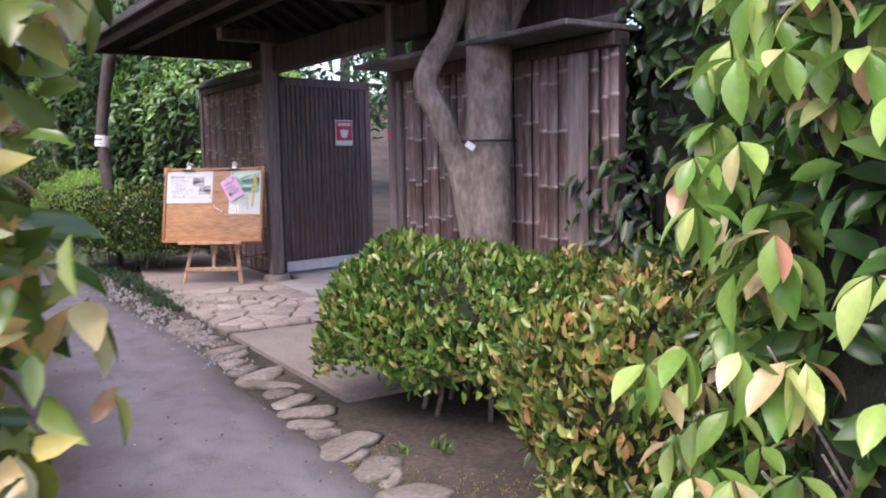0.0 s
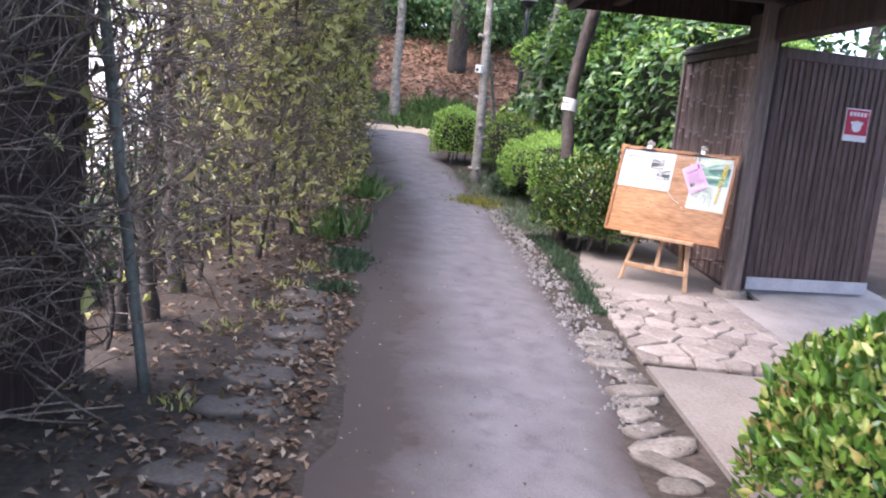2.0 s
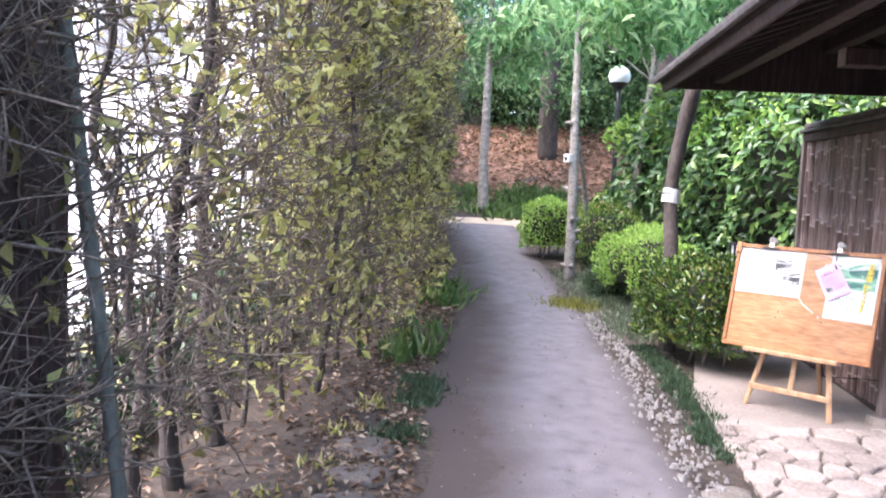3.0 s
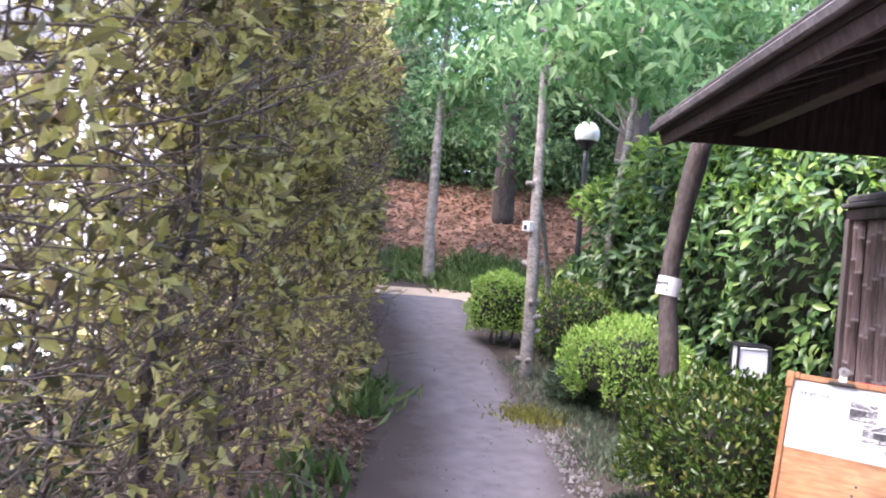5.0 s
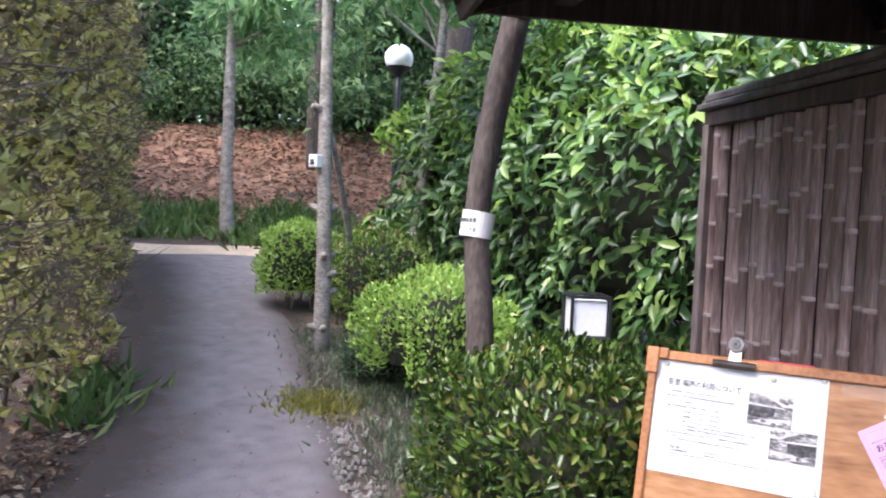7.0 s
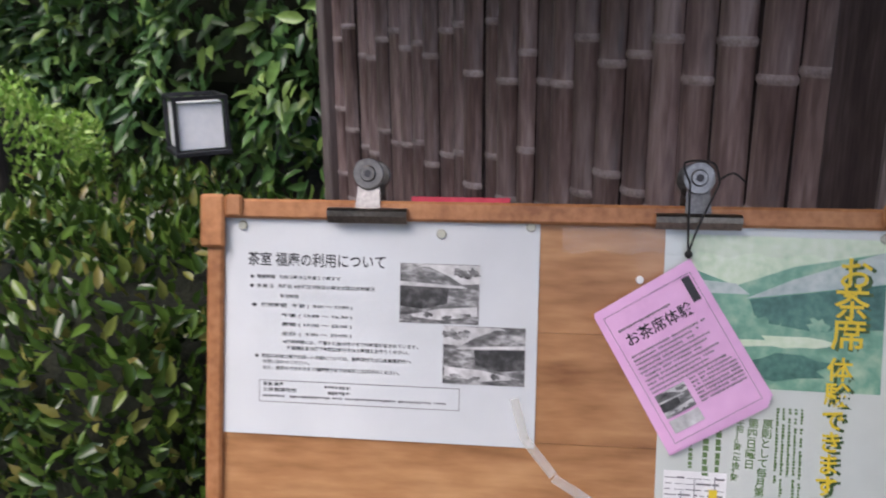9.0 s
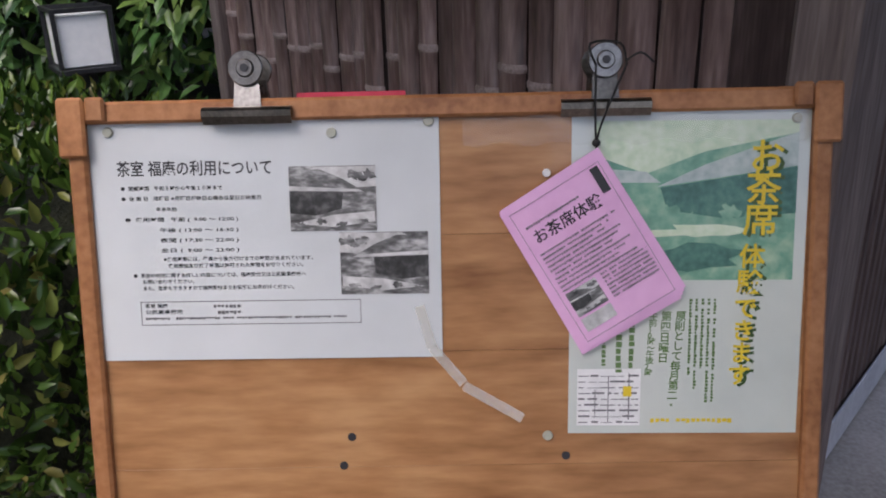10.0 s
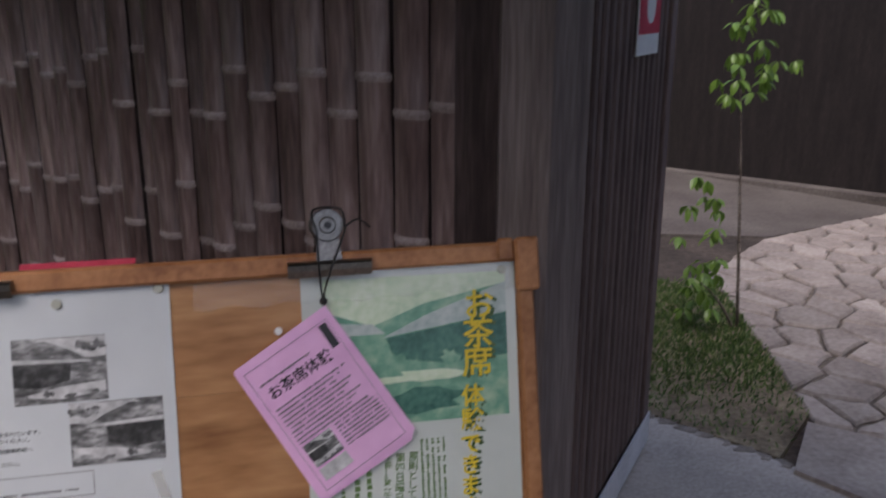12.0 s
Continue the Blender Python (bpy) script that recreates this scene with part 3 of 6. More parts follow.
FRONT = [(-1.52, 6.30), (-0.72, 7.02), (-0.95, 7.45), (-1.98, 8.38), (-2.70, 7.50)]
flat_patch("paving_bed", FRONT, 0.006, M["joint"], "dark mortar bed between the paving stones", "paving")
flat_patch("apron", [(-2.72, 7.54), (-2.0, 8.40), (-2.12, 8.75), (-3.75, 10.3), (-4.1, 9.4), (-3.2, 8.02)], 0.012, M["concrete"], "worn dusty concrete ground before the bamboo wall", "concrete")
flat_patch("threshold", [gate_xy(2.40, -0.25), gate_xy(4.7, -0.35), gate_xy(4.7, 1.0), gate_xy(2.95, 1.2), gate_xy(2.42, 1.50), gate_xy(1.5, 1.50), gate_xy(1.5, 0.14), gate_xy(2.40, 0.14)], 0.016, M["smooth_concrete"], "smooth grey concrete slab under the gate", "concrete")
flat_patch("concrete_slab", [(-1.46, 6.24), (-0.68, 6.94), (0.6, 5.6), (-0.12, 4.92)], 0.02, M["concrete"], "plain weathered concrete slab beside the path", "concrete")

# ---------------------------------------------------------------- gate and bamboo walls
POLES = []
for k in range(5):
    rng = random.Random(40 + k)
    V, F, MI = [], [], []
    seg, r = 8, 0.040
    zs, nodes = [0.0], []
    z = rng.uniform(0.08, 0.3)
    while z < 2.04:
        nodes.append(z)
        zs += [z - 0.010, z - 0.004, z + 0.004, z + 0.010]
        z += rng.uniform(0.22, 0.38)
    zs.append(2.09)
    ring_at = []
    for z in zs:
        b = 1 + (0.11 if any(abs(z - q) < 0.007 for q in nodes) else 0.0) + 0.02 * math.sin(z * 3 + k)
        for j in range(seg + 1):
            a = math.pi * (j / seg)
            V.append((-math.cos(a) * r * b + 0.004 * math.sin(z * 2.3 + k), -math.sin(a) * r * 0.62 * b, z))
    for i in range(len(zs) - 1):
        hot = any(zs[i] > q - 0.013 and zs[i + 1] < q + 0.013 for q in nodes)
        for j in range(seg):
            a = i * (seg + 1) + j
            F.append((a, a + 1, a + seg + 2, a + seg + 1))
            MI.append(1 if hot else 0)
    me = mesh_of("bamboo_pole", V, F, M["bamboo"], M["bamboo_node"])
    me.polygons.foreach_set("material_index", MI)
    me.polygons.foreach_set("use_smooth", [True] * len(F))
    me.update()
    POLES.append(me)


def bamboo_wall(name, s0, s1, label, seed, over=0.15, drop=0.0):
    w = thing(name, GATE @ pose(0, 0, -drop), label, "wall", kind="structure")
    part("backing_board", box(s0, s1, -0.012, 0.03, 0.03, 2.16, 0.0), M["back_board_soffit_shade"], w)
    part("bottom_rail", box(s0, s1, -0.055, 0.06, 0.0, 0.10, 0.006), M["wood_dark"], w)
    part("top_rail", box(s0 - 0.03, s1, -0.065, 0.06, 2.12, 2.20, 0.006), M["wood_dark"], w)
    part("cap_board", box(s0 - 0.08, s1, -over, 0.14, 2.205, 2.24, 0.008), M["roofing"], w)
    part("cap_ridge", box(s0 - 0.08, s1, -0.05, 0.05, 2.243, 2.30, 0.015), M["roofing"], w)
    for n in (-0.052, 0.05):
        part("end_post", box(s0 - 0.035, s0 + 0.03, n - 0.02, n + 0.02, 0.0, 2.13, 0.006), M["wood_grey"], w)
    rng = random.Random(seed)
    s = s0 + 0.055
    while s < s1 - 0.02:
        wide = rng.choice((0.75, 0.9, 1.0, 1.1))
        m = Matrix.Translation((s, -0.014 + (0.010 if rng.random() < 0.4 else -0.004), 0.07 + rng.uniform(-0.02, 0.015))) @ Matrix.Diagonal((wide, 1, 0.985, 1))
        piece("bamboo_pole", rng.choice(POLES), w, m)
        s += 0.078 * wide + 0.003 + 0.008 * rng.random()
    return w


bamboo_wall("wall_left", 0.0, 2.06, "weathered brown split-bamboo wall with timber cap", 5, 0.09)
bamboo_wall("wall_right", 4.78, 7.10, "reddish brown split-bamboo wall beside the gate", 6, 0.42, 0.25)
# added filler boards: they block the sky between wall cap and roof
ub = thing("wall_gap_filler", GATE @ pose(0, 0, -0.25), "added dark boards filling the sky gap under the roof", "boards", kind="structure")
for j in range(14):
    part("board", box(4.80 + j * 0.168, 4.962 + j * 0.168, 0.06, 0.085, 2.31, 3.02, 0.003), M["wood_dark"], ub)
wp = thing("wall_post", GATE @ pose(6.84, -0.075, -0.25), "grey squared timber post in the bamboo wall", "post")
part("shaft", box(-0.06, 0.06, -0.05, 0.012, 0.0, 2.10, 0.008), M["wood_grey"], wp)


def gate_post(s, label, front=-0.09, back=0.05):
    t = thing("gate_post", GATE @ pose(s, 0, 0), label, "post", "gate posts")
    part("shaft", box(-0.05, 0.05, front, back, 0.03, 2.62, 0.012), M["wood_grey"], t)
    bm = bmesh.new()
    bmesh.ops.create_cone(bm, cap_ends=True, segments=20, radius1=0.16, radius2=0.13, depth=0.12, matrix=Matrix.Translation((0, (front + back) / 2, 0.05)))
    part("base_stone", bm, M["stone"], t)
    return t


gate_post(2.28, "square weathered grey timber gate post on a stone", -0.16, -0.02)
gate_post(4.69, "square weathered timber gate post with red tag")
wl = thing("wall_end_board", GATE, "dark plank closing the wall beside the gate post", "board", kind="structure")
part("plank", box(2.062, 2.228, -0.05, 0.04, 0.02, 2.2, 0.006), M["wood_dark"], wl)
tg = part("red_tag", box(4.66, 4.71, -0.098, -0.091, 1.44, 1.50, 0.002), M["red"])
tg.matrix_basis = GATE
tagged(tg, "small red tag fixed to the gate post", "tag")


def gate_door():
    t = thing("door_1", GATE @ pose(2.121, 0.063, 0, 0, 0, 101.8), "dark ribbed timber gate door standing open inward", "door", kind="structure")
    L, top = 1.24, 2.165
    part("panel", box(0, L, -0.02, 0.012, 0.10, top, 0.003), M["door_wood"], t)
    part("top_rail", box(0, L, -0.036, 0.02, top - 0.09, top + 0.002, 0.004), M["door_wood"], t)
    part("hinge_stile", box(0, 0.07, -0.036, 0.02, 0.10, top, 0.004), M["door_wood"], t)
    part("free_stile", box(L - 0.07, L + 0.002, -0.036, 0.02, 0.10, top, 0.004), M["door_wood"], t)
    part("kick_plate", box(0.01, L + 0.006, -0.044, -0.037, 0.10, 0.21, 0.002), M["kick"], t, "pale grey metal kick plate")
    me = None
    k = 0
    s = 0.10
    while s < L - 0.09:
        if me is None:
            bm = box(-0.018, 0.018, -0.036, -0.018, 0.215, top - 0.092, 0.006)
            o = part("slat", bm, M["door_wood"], t)
            me = o.data
            o.location = (s, 0, 0)
        else:
            piece("slat", me, t, pose(s, 0, 0))
        s += 0.062
    return t


door = gate_door()
sg = thing("door_sign", GATE @ pose(2.121, 0.063, 0, 0, 0, 101.8) @ pose(0.84, -0.040, 1.59), "small red and white notice on the gate door", "sign")
part("plate", box(-0.12, 0.12, -0.005, 0.0, -0.14, 0.14, 0.001), M["white"], sg)
part("red_field", box(-0.112, 0.112, -0.0075, -0.0052, -0.085, 0.13, 0.0), M["red"], sg)
bm = bmesh.new()
for a in range(5):
    add_box(bm, -0.085 + a * 0.036, -0.06 + a * 0.036, -0.0095, -0.0077, 0.075, 0.11)
part("lettering", bm, M["white"], sg)
bm = bmesh.new()
bmesh.ops.create_circle(bm, cap_ends=True, segments=14, radius=0.05, matrix=pose(0, -0.0085, -0.01, 90))
add_box(bm, -0.06, 0.06, -0.0095, -0.0078, 0.005, 0.03)
part("emblem", bm, M["white"], sg)


def gate_roof():
    t = thing("gate_roof", GATE, "low pitched dark timber gate roof with rafters, underside darkened as shade", "roof", kind="structure")
    s0, s1, nf, nb, ze, zr = 0.26, 7.3, -1.47, 0.95, 2.60, 3.13
    for sgn, n1 in ((-1, nf), (1, nb)):
        a = math.atan2(zr - ze, abs(n1))
        L = math.hypot(zr - ze, n1)
        mm = Matrix.Translation((0, 0, zr)) @ Matrix.Rotation(-a * sgn, 4, "X")
        y0, y1 = (0, L) if sgn > 0 else (-L, 0)
        # near-black colour on deck and rafters stands in for shade under the roof
        part("deck", box(s0, s1, y0, y1, -0.03, 0.0, 0.0, mm), M["back_board_soffit_shade"], t)
        part("covering", box(s0 - 0.05, s1 + 0.05, y0 - 0.05 * (sgn < 0), y1 + 0.05 * (sgn > 0), 0.004, 0.05, 0.008, mm), M["roofing"], t)
        ey = y1 - 0.03 if sgn > 0 else y0 + 0.03
        part("fascia", box(s0 - 0.03, s1 + 0.03, ey - 0.025, ey + 0.015, -0.10, -0.032, 0.004, mm), M["wood_dark"], t)
        me = None
        s = s0 + 0.06
        while s < s1:
            if me is None:
                o = part("rafter", box(-0.028, 0.028, y0 + 0.02, y1 - 0.02, -0.10, -0.032, 0.004, mm), M["back_board_soffit_shade"], t)
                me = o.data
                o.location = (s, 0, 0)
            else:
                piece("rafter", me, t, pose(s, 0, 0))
            s += 0.33
        for k in range(12):
            yy = y0 + (y1 - y0) * (k + 0.5) / 12
            o = part("roof_board", box(s0 - 0.055, s1 + 0.055, yy - L / 24, yy + L / 24 + 0.03 * sgn, 0.052, 0.068 , 0.004, mm @ pose(0, 0, 0, 0.5 * sgn)), M["roofing"], t)
    part("ridge_cap", box(s0 - 0.08, s1 + 0.08, -0.14, 0.14, zr + 0.03, zr + 0.12, 0.02), M["roofing"], t)
    for n in (-0.95, 0.7):
        part("purlin", box(s0 + 0.02, s1 - 0.02, n - 0.05, n + 0.05, 2.60, 2.71, 0.006), M["wood_dark"], t)
    part("ridge_beam", box(s0 + 0.02, s1 - 0.02, -0.06, 0.06, 2.90, 3.03, 0.006), M["wood_dark"], t)
    for s in (s0 + 0.02, s1 - 0.02):
        V = [(s, nf + 0.1, ze - 0.06), (s, nb - 0.1, ze - 0.06), (s, nb - 0.1, ze + 0.02), (s, 0, zr - 0.11), (s, nf + 0.1, ze + 0.02)]
        V += [(x + 0.03, y, z) for x, y, z in V]
        F = [(0, 1, 2, 3, 4), (9, 8, 7, 6, 5)] + [(i, i + 5, (i + 1) % 5 + 5, (i + 1) % 5) for i in range(5)]
        o = new("gable_board", mesh_of("gable_board", V, F, M["wood_dark"]))
        o.parent = t
    return t


gate_roof()
fr = thing("gate_frame", GATE, "heavy dark lintel beams over the gate", "beam", kind="structure")
part("lintel", box(1.75, 5.2, -0.07, 0.07, 2.19, 2.44, 0.01), M["wood_dark"], fr)
for s in (2.31, 4.69):
    part("arm_beam", box(s - 0.07, s + 0.07, -0.6, 0.8, 2.475, 2.60, 0.01), M["wood_dark"], fr)
    part("arm_end", box(s - 0.066, s + 0.066, -0.608, -0.601, 2.48, 2.595, 0.002), M["end_grain"], fr, "pale sawn end of the beam")

# ---------------------------------------------------------------- notice board on its easel
BOARD = pose(-2.582, 8.327, 0.853, -14, 0, 6.5)
BW, BH = 1.04, 0.77


def notice_board():
    t = thing("notice_board", BOARD, "varnished plywood notice board with worn wooden frame", "notice board")
    w, h = BW / 2, BH / 2
    z = h - 0.02
    for k, d in enumerate((0.172, 0.166, 0.17, 0.168, 0.06)):
        part("plank", box(-w + 0.015, w - 0.015, 0.0, 0.012, z - d + 0.0004, z, 0.0004), M["ply"], t, "varnished pine plank")
        z -= d
    part("frame_top", box(-w, w, -0.014, 0.022, h - 0.030, h, 0.004), M["frame_wood"], t)
    part("frame_bottom", box(-w, w, -0.014, 0.022, -h, -h + 0.030, 0.004), M["frame_wood"], t)
    for s in (-1, 1):
        part("frame_side", box(s * w, s * (w - 0.026), -0.013, 0.022, -h + 0.031, h - 0.031, 0.004), M["frame_wood"], t)
        part("corner_block", box(s * (w + 0.008), s * (w - 0.030), -0.022, -0.0145, h - 0.075, h + 0.006, 0.004), M["frame_wood"], t, "worn orange wooden corner piece")
        part("corner_cap", box(s * (w - 0.031), s * (w - 0.058), -0.022, -0.0145, h - 0.028, h + 0.006, 0.004), M["frame_wood"], t)
    for x, z in ((-0.147, -0.097), (-0.16, -0.14), (0.16, -0.13)):
        bm = bmesh.new()
        bmesh.ops.create_cone(bm, cap_ends=True, segments=12, radius1=0.006, radius2=0.006, depth=0.002, matrix=pose(x, -0.0015, z, 90))
        part("screw_hole", bm, M["ink"], t)
    return t


notice_board()


def flat(x0, x1, z0, z1, y, d=0.0006):
    return box(x0, x1, y - d, y, z0, z1)


def words(name, body, size, x, z, y, material, parent, vertical=False, width=None, bold=0.0, spin=0.0):
    """Lettering as a thin mesh; x, z: upper left corner."""
    cu = bpy.data.curves.new(name, "FONT")
    cu.body = "\n".join(body) if vertical else body
    cu.size = size
    cu.offset = bold
    cu.resolution_u = 2
    if vertical:
        cu.space_line = 0.92
        cu.align_x = "CENTER"
    tmp = new(name, cu)
    dg = bpy.context.evaluated_depsgraph_get()
    dg.update()
    me = bpy.data.meshes.new_from_object(tmp.evaluated_get(dg))
    bpy.data.objects.remove(tmp)
    me.name = name
    me.materials.clear()
    me.materials.append(material)
    ob = new(name, me)
    ob.parent = parent
    k = 1.0
    if width and len(me.vertices):
        xs = [v.co.x for v in me.vertices]
        k = width / max(1e-6, max(xs) - min(xs))
    ob.matrix_basis = pose(x, y, z - size * 0.8, 90, 0, 0) @ Matrix.Diagonal((k, 1, 1, 1))
    return ob


def bars(name, rows, y, material, parent, vertical=False):
    """Unreadable small print as short bars: rows of (x, z, length, thickness)."""
    bm = bmesh.new()
    rng = random.Random(len(rows))
    for x, z, ln, th in rows:
        p = 0.0
        while p < ln:
            w = min(th * rng.uniform(0.7, 1.0), ln - p)
            if rng.random() > 0.07:
                a = rng.uniform(0.6, 1.0) * th
                if vertical:
                    add_box(bm, x, x + a, y - 0.0004, y, z - p - w, z - p)
                else:
                    add_box(bm, x + p, x + p + w, y - 0.0004, y, z - a, z)
            p += th * 1.12
    return tagged(part(name, bm, material, parent), kind="stuff")


# the white notice
PW, PH = 0.482, 0.338
notice = thing("notice_sheet", BOARD @ pose(-0.254, -0.0016, 0.190, 0, 0.3, 0), "laminated white notice sheet with printed text and photos", "notice")
part("sheet", flat(-PW / 2, PW / 2, -PH / 2, PH / 2, 0.0, 0.001), M["paper"], notice)
k = PW / 636.0
kz = PH / 429.0


def nx(px):
    return (px - 508) * k


def nz(py):
    return (480 - py) * kz


words("title", "茶室 福庵の利用について", 0.0225, nx(238), nz(338), -0.0014, M["ink"], notice, width=0.214, bold=0.0003)
small = [
    ("●  開館時間   午前９時から午後１０時まで", 243, 381, 186, 8), ("●  休 館 日   月曜日 ※月曜日が休日の場合は翌日が休館日", 243, 399, 256, 8),
    ("年末年始", 306, 418, 38, 8), ("●  使用時間   午前 (  9:00 ～ 12:00 )", 247, 436, 208, 8), ("午後 ( 13:00 ～ 16:30 )", 310, 455, 145, 8),
    ("夜間 ( 17:30 ～ 22:00 )", 310, 473, 145, 8), ("全日 (  9:00 ～ 22:00 )", 310, 491, 145, 8),
    ("※使用時間には、準備から後片付けまでの時間が含まれています。", 314, 507, 276, 8), ("使用開始及び終了時間は許可された時間をお守りください。", 322, 519, 250, 8),
    ("●  茶室の利用に関する詳しい内容については、福庵受付又は公民館事務所へ", 256, 536, 320, 8), ("お問い合わせください。", 272, 547, 96, 8),
    ("また、見学もできますので福庵受付までお気軽にお声がけください。", 272, 559, 280, 8), ("茶室 福庵", 274, 591, 42, 8), ("公民館事務所", 274, 602, 70, 8)]
for body, x, y, w, hpx in small:
    words("text_line", body, 0.0068, nx(x), nz(y), -0.0014, M["ink"], notice, width=w * k, bold=0.0001)
bars("small_print", [(nx(402), nz(594), 52 * k, 0.005), (nx(402), nz(605), 52 * k, 0.005), (nx(274), nz(616), 375 * k, 0.0035)], -0.0014, M["ink_soft"], notice)
bm = bmesh.new()
for a, b, c, d in ((266, 676, 587, 588.2), (266, 676, 629, 630.2), (266, 267.2, 587, 630), (675, 676.2, 587, 630)):
    add_box(bm, nx(a), nx(b), -0.0016, -0.0012, nz(d), nz(c))
part("box_line", bm, M["ink_soft"], notice)


def blob(name, parent, cx, cz, rx, rz, y, material, seed=0, n=16, flat_side=False):
    """A flat uneven printed patch."""
    rr = random.Random(seed)
    V = []
    for i in range(n):
        a = 6.2832 * i / n
        q = rr.uniform(0.5, 1.25)
        V.append((cx + math.cos(a) * rx * q, y, cz + math.sin(a) * rz * q))
    ob = new(name, mesh_of(name, V, [tuple(range(n))], material))
    ob.parent = parent
    return ob


def poly(name, parent, pts, y, material):
    ob = new(name, mesh_of(name, [(x, y, z) for x, z in pts], [tuple(range(len(pts)))], material))
    ob.parent = parent
    return ob


def photo(parent, x0, x1, z0, z1, y, flip=False):
    """A small black and white picture of a low roofed house with trees and a yard."""
    ph = part("photo", flat(x0, x1, z0, z1, y, 0.0004), M["photo_grey"], parent, "black and white photo of a low tiled house")
    w, h = x1 - x0, z1 - z0

    def at(a, b):
        return ((x1 - w * a) if flip else (x0 + w * a), z0 + h * b)
    poly("photo_sky", ph, [at(0, 0.8), at(0.3, 0.99), at(1, 0.99), at(1, 0.68), at(0.6, 0.66)], y - 0.0006, M["photo_light"])
    poly("photo_roof", ph, [at(0, 0.66), at(0.55, 0.66), at(0.86, 0.60), at(0.62, 0.80), at(0.36, 0.95), at(0.22, 0.95), at(0, 0.82)], y - 0.0009, M["photo_grey"])
    poly("photo_eave", ph, [at(0, 0.70), at(0.80, 0.64), at(0.86, 0.60), at(0, 0.63)], y - 0.0012, M["photo_light"])
    poly("photo_shade", ph, [at(0, 0.62), at(0.62, 0.60), at(0.60, 0.34), at(0.3, 0.24), at(0, 0.28)], y - 0.0010, M["photo_dark"])
    poly("photo_yard", ph, [at(0.05, 0.12), at(0.5, 0.25), at(0.98, 0.30), at(0.98, 0.14), at(0.5, 0.06)], y - 0.0010, M["photo_light"])
    for j in range(5):
        cx, cz = at(0.72 + 0.06 * j, 0.88 - 0.03 * (j % 3))
        blob("photo_tree", ph, cx, cz, w * 0.05, h * 0.08, y - 0.0013, M["photo_grey"], j)
    for j in range(4):
        cx, cz = at(0.12 + 0.24 * j, 0.10 + 0.05 * (j % 2))
        blob("photo_shrub", ph, cx, cz, w * 0.07, h * 0.05, y - 0.0013, M["photo_grey"], j + 9)
    return ph


photo(notice, nx(552), nx(710), nz(464), nz(350), -0.0016)
photo(notice, nx(641), nx(803), nz(578), nz(467), -0.0016, True)

# the green poster
QW, QH = 0.324, 0.459
poster = thing("poster", BOARD @ pose(0.328, -0.0016, 0.131, 0, 0.8, 0), "glossy poster with a green garden photo and yellow lettering", "poster")
part("sheet", flat(-QW / 2, QW / 2, -QH / 2, QH / 2, 0.0, 0.001), M["poster_paper"], poster)
photo_g = part("garden_photo", flat(-0.13, 0.146, -0.008, 0.212, -0.0013, 0.0003), M["photo_green"], poster, "green tinted photo of a garden house")
poly("photo_sky", photo_g, [(-0.13, 0.165), (-0.06, 0.14), (0.02, 0.17), (0.146, 0.195), (0.146, 0.212), (-0.13, 0.212)], -0.0018, M["photo_sky"])
poly("photo_roof", photo_g, [(-0.045, 0.122), (0.146, 0.150), (0.146, 0.196), (0.02, 0.152)], -0.0023, M["photo_roof"])
poly("photo_roof", photo_g, [(-0.13, 0.128), (-0.04, 0.128), (-0.06, 0.143), (-0.13, 0.148)], -0.0023, M["photo_roof"])
poly("photo_shade", photo_g, [(-0.04, 0.121), (0.146, 0.149), (0.146, 0.085), (0.05, 0.078), (-0.03, 0.09)], -0.0024, M["photo_teal"])
for j in range(9):
    blob("photo_bush", photo_g, -0.118 + 0.029 * j, 0.088 - 0.012 * (j % 3), 0.016, 0.011, -0.0027, M["photo_green"], 20 + j)
blob("photo_pond", photo_g, 0.0, 0.026, 0.10, 0.020, -0.0025, M["photo_teal"], 3)
blob("photo_path", photo_g, 0.01, 0.060, 0.07, 0.009, -0.0028, M["photo_sky"], 5)


def column(name, chars, size, x0, x1, z0, z1, y, material, parent, bold):
    """Vertical lettering, sign by sign, from (x0, z0) down to (x1, z1)."""
    n = len(chars)
    for j, ch in enumerate(chars):
        t = (j + 0.5) / n
        words(name, ch, size, x0 + (x1 - x0) * t - size * 0.42, z0 + (z1 - z0) * t + size * 0.42, y, material, parent, bold=bold)


def qx(px):
    return (px - 1284) * QW / 432.0


def qz(py):
    return (556 - py) * QH / 588.0


for mt, dx, dz, y, b in ((M["yellow_shadow"], 0.006, -0.003, -0.0028, 0.0009), (M["yellow_ink"], 0.0, 0.0, -0.0034, 0.0007)):
    for ch, s, xa, ya, xb, yb in (("お茶席", 0.049, 1418, 318, 1408, 484), ("体験", 0.036, 1400, 500, 1394, 592), ("できます", 0.033, 1392, 596, 1382, 760)):
        column("headline", ch, s, qx(xa) + dx, qx(xb) + dx, qz(ya) + dz, qz(yb) + dz, y, mt, poster, b)
column("vertical_text", "原則として毎月第二・", 0.0150, qx(1275), qx(1260), qz(622), qz(806), -0.0016, M["ink_green"], poster, 0.0003)
column("vertical_text", "第四日曜日", 0.0155, qx(1248), qx(1242), qz(622), qz(718), -0.0016, M["ink_green"], poster, 0.0003)
column("vertical_text", "午前10時～午後2時", 0.0120, qx(1224), qx(1216), qz(626), qz(742), -0.0016, M["ink_green"], poster, 0.0002)
bars("small_print", [(qx(1336) - 0.0085 * j, qz(600), (0.150, 0.15, 0.10, 0.13, 0.11)[j], 0.0042) for j in range(5)] + [(-0.078, -0.045, 0.09, 0.009), (-0.096, -0.045, 0.095, 0.009), (-0.116, -0.06, 0.07, 0.006)], -0.0016, M["ink_green"], poster, vertical=True)
